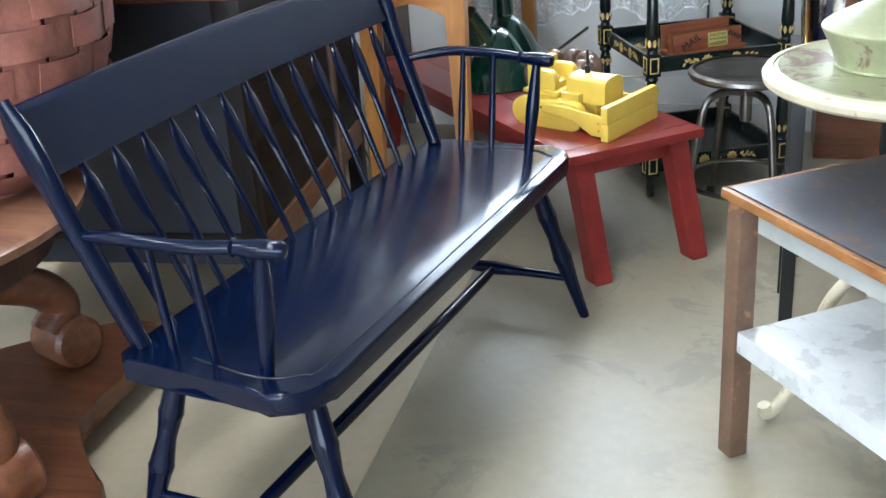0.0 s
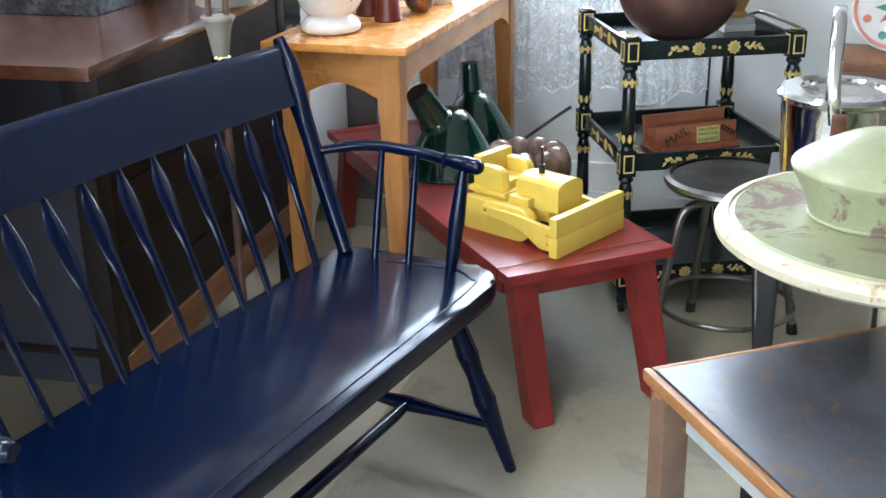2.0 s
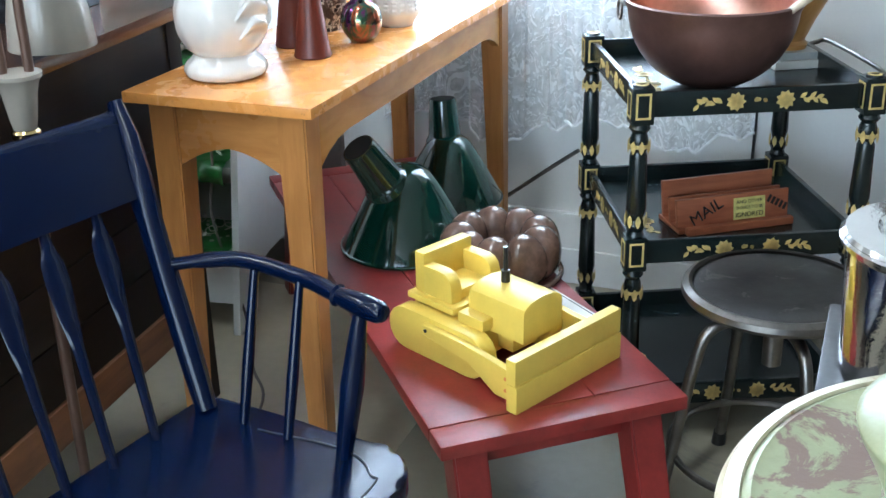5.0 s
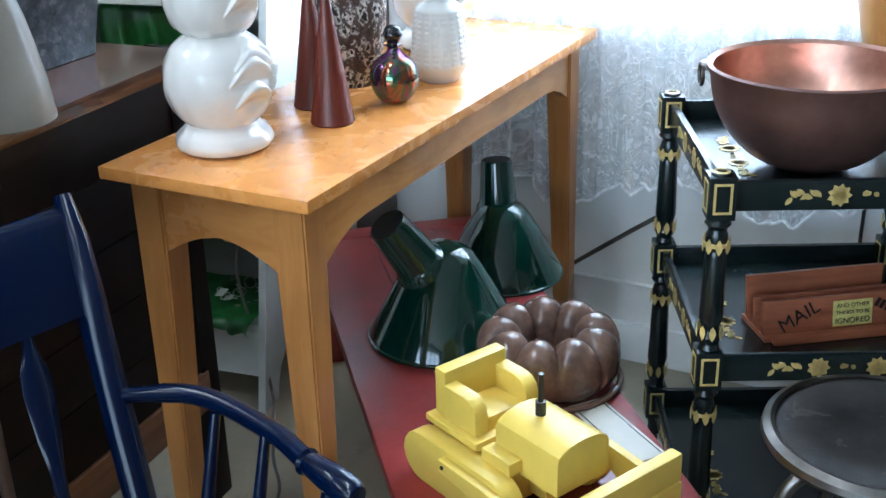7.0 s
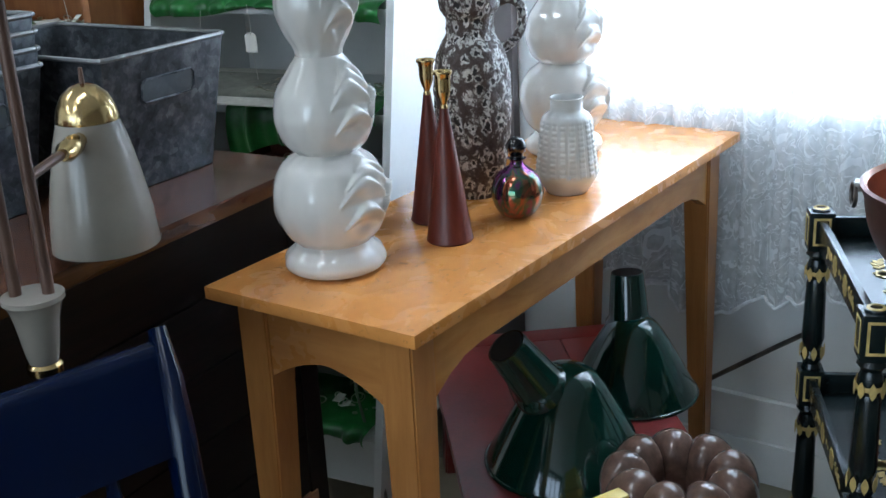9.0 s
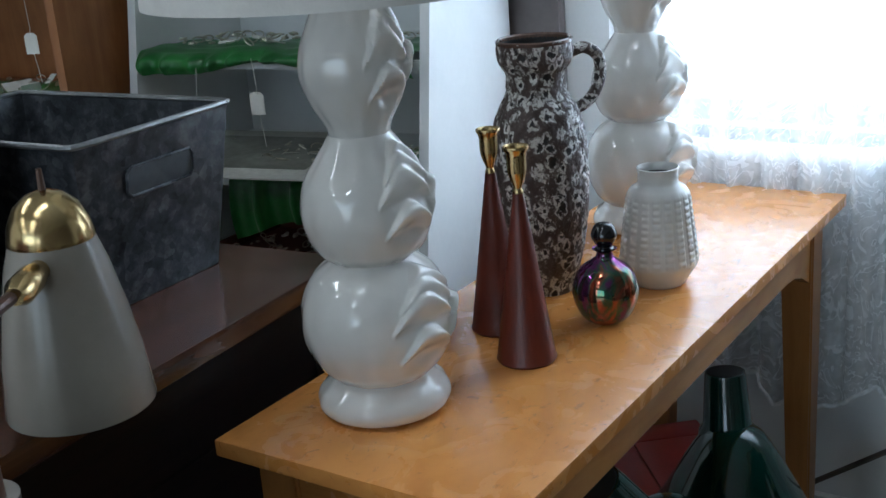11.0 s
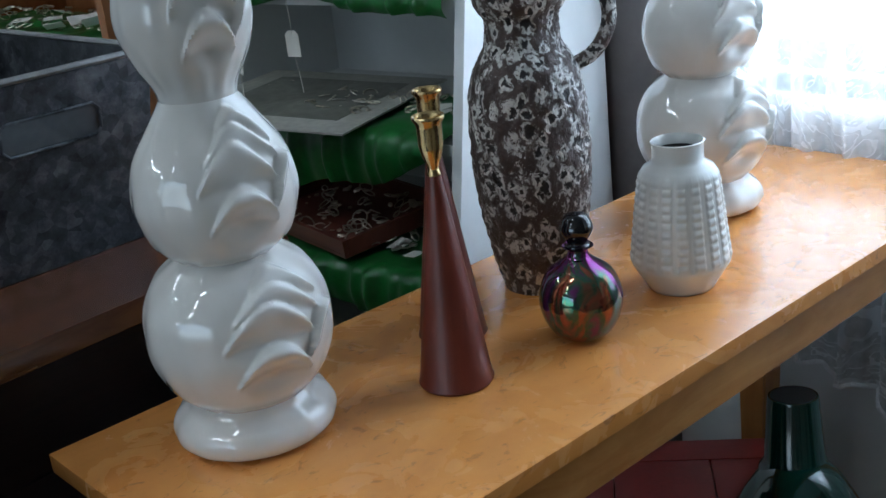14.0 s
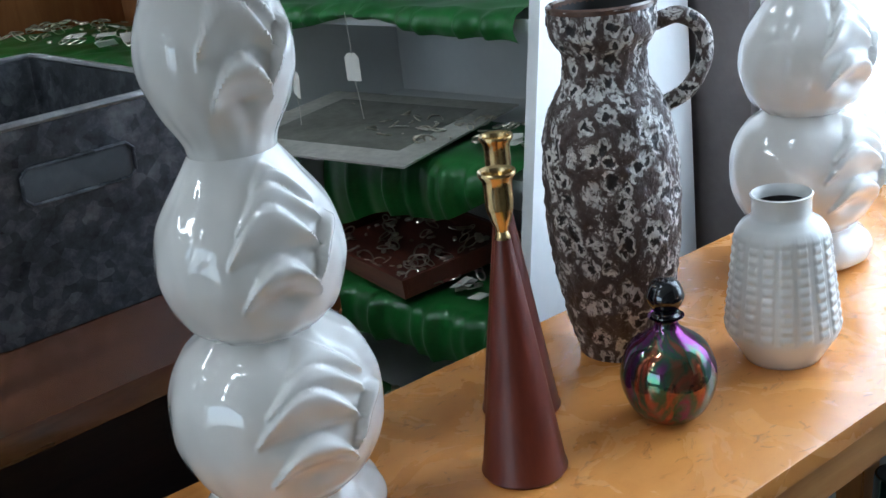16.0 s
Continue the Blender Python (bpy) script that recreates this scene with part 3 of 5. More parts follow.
# ---- the low red bench ----
def red_bench():
    a = math.degrees(math.atan2(0.76, -0.65))
    cx, cy = 0.305 - 0.65 * 0.68 + 0.5 * 0.331, -0.223 + 0.76 * 0.68 + 0.5 * 0.284
    t = thing("red_bench", pose(cx, cy, 0, 0, 0, a), "low red painted wooden bench with splayed legs", "bench")
    L, D, z = 0.68, 0.217, 0.357
    for y0, y1 in ((-D, -0.075), (-0.0735, 0.0735), (0.075, D)):
        part("top_board", box(-L + 0.06, L - 0.06, y0, y1, z - 0.026, z, 0.004), M_red, t)
    for sx in (-1, 1):
        e = sorted((sx * L, sx * (L - 0.0585)))
        part("breadboard_end", box(e[0], e[1], -D, D, z - 0.026, z, 0.005), M_red, t)
        e = sorted((sx * (L - 0.06), sx * (L - 0.085)))
        part("end_apron", box(e[0], e[1], -D + 0.06, D - 0.06, z - 0.085, z - 0.0262, 0.003), M_red, t)
        for sy in (-1, 1):
            bm = bmesh.new()
            top = [(sx * (L - 0.1), sy * (D - 0.09)), (sx * (L - 0.035), sy * (D - 0.09)), (sx * (L - 0.035), sy * (D - 0.03)), (sx * (L - 0.1), sy * (D - 0.03))]
            bot = [(sx * (L + 0.015), sy * (D - 0.085)), (sx * (L + 0.075), sy * (D - 0.085)), (sx * (L + 0.075), sy * (D - 0.03)), (sx * (L + 0.015), sy * (D - 0.03))]
            hi = [bm.verts.new((x, y, z - 0.0262)) for x, y in top]
            lo = [bm.verts.new((x, y, 0)) for x, y in bot]
            bm.faces.new(hi), bm.faces.new(lo)
            for k in range(4):
                bm.faces.new((hi[k], hi[(k + 1) % 4], lo[(k + 1) % 4], lo[k]))
            bmesh.ops.recalc_face_normals(bm, faces=bm.faces)
            bmesh.ops.bevel(bm, geom=list(bm.edges), offset=0.004, segments=2, affect="EDGES")
            part("leg", bm, M_red, t)
    for sy in (-1, 1):
        e = sorted((sy * (D - 0.03), sy * (D - 0.052)))
        part("side_apron", box(-L + 0.1, L - 0.1, e[0], e[1], z - 0.085, z - 0.0262, 0.003), M_red, t)


red_bench()


# ---- the maple console table ----
def console():
    t = thing("console_table", pose(0, 0, 0), "honey maple console table with arched aprons", "table")
    w, l, z = 0.374, 1.152, 0.81
    part("tabletop", box(-w, 0, 0, l, z - 0.02, z, 0.003), M_burl, t)
    for x in (-w + 0.03, -0.03 - 0.055):
        for y in (0.03, l - 0.03 - 0.055):
            bm = bmesh.new()
            ix = 1 if x < -0.2 else -1
            iy = 1 if y < 0.5 else -1
            hi = [(x, y), (x + 0.055, y), (x + 0.055, y + 0.055), (x, y + 0.055)]
            cx, cy = (x if ix > 0 else x + 0.055), (y if iy > 0 else y + 0.055)
            lo = [(cx + (px - cx) * 0.62, cy + (py - cy) * 0.62) for px, py in hi]
            rings = [[bm.verts.new((px, py, zz)) for px, py in pts] for pts, zz in ((hi, z - 0.0202), (hi, z - 0.14), (lo, 0.0))]
            bm.faces.new(rings[0]), bm.faces.new(rings[2])
            for a, b in zip(rings, rings[1:]):
                for k in range(4):
                    bm.faces.new((a[k], a[(k + 1) % 4], b[(k + 1) % 4], b[k]))
            bmesh.ops.recalc_face_normals(bm, faces=bm.faces)
            bmesh.ops.bevel(bm, geom=[e for e in bm.edges if abs(e.verts[0].co.z - e.verts[1].co.z) > 0.01], offset=0.003, segments=2, affect="EDGES")
            part("leg", bm, M_orangeleg, t)

    def apron(a, b, thick, long):
        # a plank whose lower edge rises in a shallow arch between the legs
        n = 24
        bm = bmesh.new()
        a, b = Vector(a), Vector(b)
        side = Vector((0, 0, 1)).cross((b - a).normalized()) * thick
        prev = None
        for i in range(n + 1):
            u = i / n
            edge = min(u, 1 - u) * (b - a).length
            drop = 0.078 + 0.040 * (1 - min(edge / 0.12, 1.0)) ** 2
            p = a.lerp(b, u)
            ring = [bm.verts.new(p + Vector((0, 0, z - 0.0202)) + q * side + Vector((0, 0, -d))) for q, d in ((0, 0), (1, 0), (1, drop), (0, drop))]
            if prev:
                for k in range(4):
                    bm.faces.new((prev[k], prev[(k + 1) % 4], ring[(k + 1) % 4], ring[k]))
            else:
                bm.faces.new(ring)
            prev = ring
        bm.faces.new(prev)
        part("apron", bm, M_maple_y if long else M_maple, t)

    apron((-w + 0.085, 0.036, 0), (-0.085, 0.036, 0), 0.02, False)
    apron((-w + 0.085, l - 0.056, 0), (-0.085, l - 0.056, 0), 0.02, False)
    apron((-0.036, 0.085, 0), (-0.036, l - 0.085, 0), 0.02, True)
    apron((-w + 0.056, 0.085, 0), (-w + 0.056, l - 0.085, 0), 0.02, True)


M_orangeleg = wood("maple_leg", (0.42, 0.165, 0.038), (0.62, 0.285, 0.08), 0.3, (22, 22, 3), 0.3, 0.12)
console()


# ---- the old desk behind the settee ----
def desk():
    t = thing("old_desk", pose(-0.345, -0.735, 0, 0, 0, 5), "dark stained wooden desk with a plank back", "desk")
    L, D, z = 1.08, 0.95, 0.905
    part("desk_top", box(-D, 0, 0, L, z - 0.028, z, 0.005), M_desktop, t)
    zs = [0.295, 0.41, 0.525, 0.64, 0.755, z - 0.0285]
    for a, b in zip(zs, zs[1:]):
        part("plank", box(-0.045, -0.028, 0.07, L - 0.05, a + 0.0015, b - 0.0015, 0.002), M_desk, t)
    part("bottom_rail", box(-0.055, -0.022, 0.05, L - 0.05, 0.215, 0.294, 0.004), M_rail, t)
    # near end panel: the shadow on it is put into its blue-black colour
    part("end_panel", box(-D + 0.06, -0.08, 0.085, 0.105, 0.2, z - 0.0285), M_panel, t)
    part("end_panel", box(-D + 0.06, -0.08, L - 0.07, L - 0.05, 0.2, z - 0.0285), M_desk, t)
    part("far_side", box(-D + 0.04, -D + 0.06, 0.06, L - 0.05, 0.2, z - 0.0285), M_desk, t)
    part("rail", box(-D + 0.1, -0.1, 0.075, 0.0845, 0.27, 0.285), M_desk, t)
    for x in (-D + 0.03, -0.075):
        for y in (0.02, L - 0.065):
            part("leg", box(x, x + 0.05, y, y + 0.05, 0, z - 0.0285, 0.004), M_desk, t)


desk()


# ---- table lamps of three stacked globes ----
def leaf_relief(theta, z, z0, z1, turn):
    """Height of the carved leaf swirl on one globe, theta measured from the swirl's middle."""
    v = (z - z0) / (z1 - z0)
    if not 0.0 < v < 1.0:
        return 0.0
    th = (theta - turn + math.pi) % (2 * math.pi) - math.pi
    h = 0.0
    for t0, v0, t1, v1, wd, bend in ((-0.62, 0.50, 0.42, 0.48, 0.13, 0.20), (-0.50, 0.66, 0.55, 0.62, 0.11, 0.16), (-0.25, 0.84, 0.62, 0.72, 0.10, 0.10), (-0.55, 0.24, 0.35, 0.24, 0.12, 0.17), (0.25, 0.30, 0.75, 0.62, 0.12, 0.05)):
        s = (th - t0) / (t1 - t0)
        if 0 <= s <= 1:
            mid = v0 + (v1 - v0) * s + bend * math.sin(math.pi * s)
            d = (v - mid) / (wd * math.sin(math.pi * (0.06 + 0.88 * s)))
            if abs(d) < 1:
                ridge = (d + 1) / 1.68 if d < 0.68 else (1 - d) / 0.32
                ridge = ridge * ridge * (3 - 2 * ridge)
                h = max(h, ridge * math.sin(math.pi * s) ** 0.4)
    hollow = math.exp(-((th + 0.08) / 0.26) ** 2 - ((v - 0.27) / 0.085) ** 2) + 0.5 * math.exp(-((th + 0.1) / 0.5) ** 2 - ((v - 0.52) / 0.05) ** 2)
    return 0.0105 * h - 0.008 * hollow


def globe_lamp(x, y, turn, shade):
    t = thing("table_lamp", pose(x, y, 0.81), "glossy white ceramic lamp of three stacked globes", "lamp", "white globe lamps")
    foot = smooth_profile([(0.060, 0.0), (0.072, 0.006), (0.0755, 0.016), (0.071, 0.028), (0.060, 0.038), (0.056, 0.045)], 5)
    low = smooth_profile([(0.056, 0.0452), (0.070, 0.060), (0.0815, 0.086), (0.084, 0.110), (0.080, 0.137), (0.067, 0.162), (0.045, 0.1795)], 14)
    mid = smooth_profile([(0.045, 0.1796), (0.060, 0.193), (0.0695, 0.217), (0.0715, 0.238), (0.065, 0.268), (0.047, 0.296), (0.033, 0.317)], 14)
    top = smooth_profile([(0.033, 0.3171), (0.036, 0.329), (0.049, 0.353), (0.0565, 0.380), (0.0535, 0.409), (0.041, 0.440), (0.030, 0.462), (0.035, 0.473), (0.044, 0.481)], 8)
    spans = ((0.045, 0.1795), (0.181, 0.315), (0.321, 0.458))

    def warp(a, r, z):
        q = r
        for lo, hi in spans:
            if lo < z < hi:
                q += leaf_relief(a, z, lo, hi, turn)
        return q + 0.0006 * math.sin(a * 14) * math.sin(z * 60)

    part("foot", lathe([(0, 0)] + foot, 160, warp), M_ceramic, t, smooth=60)
    for seg in (low, mid, top + [(0.03, 0.482), (0, 0.482)]):
        part("globe", lathe(seg, 300, warp), M_ceramic, t, smooth=70)
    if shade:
        part("neck", turned((0, 0, 0.475), (0, 0, 0.52), [(0, 0.008), (1, 0.008)]), M_brass, t)
        part("shade", lathe([(0.203, 0.464), (0.205, 0.464), (0.19, 0.76), (0.188, 0.76), (0.203, 0.466)], 72), M_shade, t, "white fabric drum shade")
        for k in range(3):
            a = k * 2.094
            part("spider", turned((0, 0, 0.51), (0.2005 * math.cos(a), 0.2005 * math.sin(a), 0.51), [(0, 0.0015), (1, 0.0015)], 6), M_brass, t)


globe_lamp(-0.252, 0.154, radians(-6), True)
globe_lamp(-0.257, 0.872, radians(-6), False)


# ---- the lava-glazed jug ----
def jug():
    t = thing("ceramic_jug", pose(-0.264, 0.560, 0.81) @ Matrix.Diagonal((0.96, 0.96, 0.97, 1.0)), "tall brown and white lava-glazed ceramic jug", "jug")
    keys = [(0.044, 0.0), (0.046, 0.012), (0.056, 0.05), (0.066, 0.11), (0.069, 0.17), (0.067, 0.225), (0.058, 0.262), (0.044, 0.288), (0.0415, 0.315), (0.048, 0.326), (0.053, 0.338), (0.0535, 0.362)]
    out = smooth_profile(keys, 14)
    inner = [(0.049, 0.3615), (0.047, 0.345), (0.038, 0.315), (0.038, 0.28), (0.0, 0.26)]

    def warp(a, r, z):
        if r < 0.0535 and z > 0.32 or z < 0.006:
            return r
        p = Vector((math.cos(a) * 5.2, math.sin(a) * 5.2, z * 75))
        return r + 0.0022 * noise.noise(p) + 0.0014 * noise.noise(p * 2.3)

    part("body", lathe([(0, 0)] + out, 160, warp), M_lava, t, smooth=70)
    part("rim", lathe([(0.0537, 0.358), (0.0542, 0.3625), (0.0515, 0.3645), (0.0488, 0.3622), (0.0485, 0.357)], 64), M_brownglaze, t, "dark brown glazed rim")
    part("inside", lathe(inner, 48), M_dark, t, "inside given a dark shadow colour")
    c, s = math.cos(radians(51)), math.sin(radians(51))
    pts = curve_points([(c * r, s * r, z) for r, z in ((0.050, 0.338), (0.075, 0.343), (0.096, 0.328), (0.098, 0.298), (0.082, 0.270), (0.055, 0.255))], 6)
    part("handle", tube(pts, 0.0085, 14), M_lava, t)


jug()


def candlestick(x, y, a):
    t = thing("candlestick", pose(x, y, 0.81, 0, 0, a), "teak cone candlestick with a brass cup", "candlestick", "pair of teak candlesticks")
    part("cone", lathe([(0, 0), (0.035, 0), (0.037, 0.003), (0.0355, 0.008), (0.0064, 0.210), (0, 0.210)], 48), M_teak, t)
    part("ferrule", lathe([(0.0062, 0.2085), (0.0067, 0.211), (0.0048, 0.216), (0.0060, 0.220), (0.0090, 0.227), (0.0110, 0.235)], 28), M_brass, t)
    cup = [(0.0110, 0.2352), (0.0116, 0.241), (0.0116, 0.254), (0.0126, 0.259), (0.0150, 0.2625), (0.0154, 0.2645), (0.0150, 0.266), (0.0122, 0.2645), (0.0102, 0.258), (0.0096, 0.240), (0, 0.238)]
    part("cup", lathe(cup, 36), M_brass, t)


candlestick(-0.166, 0.330, 20)
candlestick(-0.247, 0.402, 200)


def perfume_bottle():
    t = thing("perfume_bottle", pose(-0.129, 0.476, 0.81), "round iridescent glass perfume bottle with black stopper", "bottle")
    part("body", lathe(smooth_profile([(0.0, 0.0), (0.018, 0.0005), (0.034, 0.014), (0.043, 0.042), (0.035, 0.070), (0.017, 0.085), (0.0115, 0.090), (0.0105, 0.097), (0.016, 0.1)], 6), 64), M_irid, t)
    part("stopper", lathe(smooth_profile([(0.007, 0.096), (0.013, 0.1005), (0.010, 0.104), (0.0155, 0.114), (0.0165, 0.121), (0.011, 0.132), (0.0, 0.1355)], 5), 40), M_blackglass, t, "black glass ball stopper")


M_blackglass = mat("black_glass", (0.006, 0.006, 0.008), 0.05, vary=0.2, bump=0.0, coat=0.6)
perfume_bottle()


def ribbed_vase():
    t = thing("bisque_vase", pose(-0.125, 0.640, 0.81) @ Matrix.Diagonal((1.0, 1.0, 0.94, 1.0)), "small white embossed bisque vase", "vase")
    prof = [(0, 0), (0.036, 0.0), (0.038, 0.004), (0.052, 0.028), (0.0545, 0.034)]
    n = 66
    for i in range(1, n):
        prof.append((0.0545 - 0.0115 * i / n, 0.034 + 0.103 * i / n))
    prof += [(0.0425, 0.140), (0.038, 0.147), (0.029, 0.153), (0.0275, 0.158), (0.0275, 0.172), (0.029, 0.177), (0.0275, 0.178), (0.025, 0.172), (0.025, 0.155), (0.030, 0.145), (0.0, 0.06)]

    def warp(a, r, z):
        if 0.036 < z < 0.136 and r > 0.04:
            row = (z - 0.036) / 0.0098
            k = int(row)
            across = max(0.0, math.sin(math.pi * (row - k))) ** 0.8
            along = (a * 18 / math.pi / 2 * 1.0 ) % 1.0
            dash = 1.0 if 0.2 < along < 0.8 else 0.1
            return r + 0.0019 * across * dash
        return r

    part("body", lathe(prof, 240, warp), M_matte, t, smooth=70)
    # dark cup set in the neck to paint the mouth's shadow
    part("inside", lathe([(0.0245, 0.166), (0.024, 0.15), (0.0, 0.148)], 32), M_dark, t, "dark cup for the shadow in the mouth")


ribbed_vase()


# ---- green enamel reflector shades ----
def reflector(x, y, a, tilt, size, name_label):
    t = thing("reflector_shade", pose(x, y, 0.357, 0, 0, a) @ Matrix.Scale(size, 4), name_label, "lamp shade", "green enamel shades")
    part("cone", lathe([(0.117, 0.006), (0.119, 0.0), (0.1215, 0.002), (0.120, 0.008), (0.098, 0.050), (0.074, 0.094), (0.056, 0.124), (0.044, 0.140), (0.030, 0.150), (0.014, 0.155), (0, 0.156)], 64), M_green, t, smooth=40)
    part("rolled_rim", tube([(0.1205 * math.cos(k * 0.1309), 0.1205 * math.sin(k * 0.1309), 0.0035) for k in range(49)], 0.0035, 8), M_green, t)
    d = Vector((-math.sin(radians(tilt)), 0, math.cos(radians(tilt))))
    root = Vector((-0.012, 0, 0.088))
    part("neck", turned(root, root + d * 0.143, [(0, 0.047), (0.36, 0.043), (0.4, 0.0385), (0.43, 0.0365), (0.97, 0.0305), (1.0, 0.0295)], 40), M_green, t)
    # closed neck; a dark disc paints the shadow of an open end
    part("socket_shadow_disc", turned(root + d * 0.1432, root + d * 0.144, [(0, 0.027), (1, 0.026)], 32), M_dark, t, "dark disc for the shadow in the socket opening")


reflector(-0.060, 0.508, 56, 35, 1.19, "dark green enamel angled reflector shade")
reflector(-0.075, 0.805, -40, 5, 1.05, "dark green enamel reflector shade with upright neck")


def bundt_pan():
    t = thing("bundt_mould", pose(0.182, 0.432, 0.357) @ Matrix.Scale(1.2, 4), "brown glazed ceramic fluted ring mould", "cake mould")
    bm = bmesh.new()
    n, m = 144, 36
    rings = []
    for i in range(n):
        a = 6.28318 * i / n
        lobe = abs(math.cos(a * 4.5)) ** 0.55
        ring = []
        for j in range(m):
            b = 6.28318 * j / m
            up = max(0.0, math.sin(b))
            rr = 0.070 + 0.038 * math.cos(b) * (0.80 + 0.28 * lobe * (0.4 + 0.6 * up))
            zz = 0.040 + (0.052 * (0.72 + 0.32 * lobe) if math.sin(b) > 0 else 0.040) * math.sin(b)
            ring.append(bm.verts.new((rr * math.cos(a), rr * math.sin(a), zz)))
        rings.append(ring)
    for i in range(n):
        p, q = rings[i], rings[(i + 1) % n]
        for j in range(m):
            bm.faces.new((p[j], p[(j + 1) % m], q[(j + 1) % m], q[j]))
    part("ring", bm, M_brownglaze, t, smooth=80)
    part("lip", tube([(0.104 * math.cos(k * 0.1309), 0.104 * math.sin(k * 0.1309), 0.005) for k in range(49)], 0.005, 8), M_brownglaze, t)


bundt_pan()
card = thing("price_card", pose(0.345, 0.318, 0.3572, 0, 0, -38), "white printed card lying on the red bench", "card", "price tags")
part("sheet", box(-0.095, 0.095, -0.032, 0.032, 0.0, 0.0012, 0.0003), M_tag, card)
for y0, y1 in ((-0.027, -0.025), (0.025, 0.027)):
    part("printed_line", box(-0.088, 0.088, y0, y1, 0.0013, 0.0016), M_black, card)


def toy_dozer():
    a = math.degrees(math.atan2(-0.094, 0.206))
    t = thing("toy_bulldozer", pose(0.289, 0.100, 0.357, 0, 0, a) @ Matrix.Scale(1.2, 4), "yellow painted wooden toy bulldozer with blade", "toy")
    for sy in (-1, 1):
        e = sorted((sy * 0.058, sy * 0.085))
        out = []
        for k in range(9):
            b = radians(90 + 180 * k / 8)
            out.append((-0.112 + 0.034 * math.cos(b), 0.034 + 0.034 * math.sin(b)))
        for k in range(9):
            b = radians(-90 + 180 * k / 8)
            out.append((0.02 + 0.034 * math.cos(b), 0.034 + 0.034 * math.sin(b)))
        bm = moved(prism(out, e[0], e[1], 0.002), Matrix(((1, 0, 0, 0), (0, 0, 1, 0), (0, 1, 0, 0), (0, 0, 0, 1))))
        part("track", bm, M_yellow, t)
        e = sorted((sy * 0.0855, sy * 0.097))
        bm = moved(prism([(-0.06, 0.045), (-0.06, 0.062), (0.02, 0.060), (0.121, 0.050), (0.121, 0.004), (0.085, 0.004), (0.035, 0.036)], e[0], e[1], 0.0015), Matrix(((1, 0, 0, 0), (0, 0, 1, 0), (0, 1, 0, 0), (0, 0, 0, 1))))
        arm = part("push_arm", bm, M_yellow, t)
        for x, z in ((-0.052, 0.054),):
            part("peg", turned((x, sy * 0.0968, z), (x, sy * 0.0985, z), [(0, 0.0028), (1, 0.0028)], 8), M_black, arm)
        for z in (0.036, 0.018):
            part("screw_plug", turned((0.106, sy * 0.0968, z), (0.106, sy * 0.0978, z), [(0, 0.003), (1, 0.003)], 8), M_plug, arm)
    flip = Matrix(((1, 0, 0, 0), (0, 0, 1, 0), (0, 1, 0, 0), (0, 0, 0, 1)))
    part("body", box(-0.12, 0.025, -0.0575, 0.0575, 0.022, 0.066, 0.003), M_yellow, t)
    part("nose_block", box(0.0252, 0.055, -0.026, 0.026, 0.03, 0.060, 0.002), M_yellow, t)
    for sy in (-1, 1):
        e = sorted((sy * 0.0415, sy * 0.062))
        part("side_rail", box(-0.02, 0.03, e[0], e[1], 0.0662, 0.084, 0.002), M_yellow, t)
    part("seat_base", box(-0.128, -0.03, -0.062, 0.062, 0.0722, 0.082, 0.003), M_yellow, t)
    part("deck", box(-0.120, -0.035, -0.054, 0.054, 0.0662, 0.072, 0.001), M_yellow, t)
    part("seat_back", box(-0.122, -0.102, -0.05, 0.05, 0.0822, 0.145, 0.003), M_yellow, t)
    for sy in (-1, 1):
        e = sorted((sy * 0.031, sy * 0.052))
        out = [(-0.1018, 0.0822), (-0.043, 0.0822), (-0.043, 0.104)] + [(-0.065 + 0.022 * math.cos(radians(q)), 0.106 + 0.022 * math.sin(radians(q))) for q in (0, 30, 60, 90)] + [(-0.1018, 0.128)]
        part("armrest", moved(prism(out, e[0], e[1], 0.002), flip), M_yellow, t)
    part("seat_pad", box(-0.1018, -0.047, -0.0308, 0.0308, 0.0822, 0.098, 0.003), M_yellow, t)
    hood = [(-0.041, 0.0605), (-0.041, 0.104)] + [(0.041 * math.cos(radians(180 - q)), 0.104 + 0.018 * math.sin(radians(q)) ** 0.8) for q in range(20, 180, 20)] + [(0.041, 0.104), (0.041, 0.0605)]
    part("hood", moved(prism(hood, -0.018, 0.088, 0.001), Matrix(((0, 0, 1, 0), (1, 0, 0, 0), (0, 1, 0, 0), (0, 0, 0, 1)))), M_yellow, t)
    part("exhaust_pipe", turned((0.016, 0, 0.120), (0.016, 0, 0.176), [(0, 0.0065), (0.35, 0.0065), (0.36, 0.0035), (1, 0.0035)]), M_black, t, "black exhaust stack")
    part("blade", box(0.1215, 0.139, -0.113, 0.113, 0.042, 0.080, 0.003), M_yellow, t)
    part("blade", box(0.1215, 0.141, -0.113, 0.113, 0.0, 0.0415, 0.003), M_yellow, t)


M_plug = mat("orange_plug", (0.6, 0.22, 0.05), 0.5)
toy_dozer()


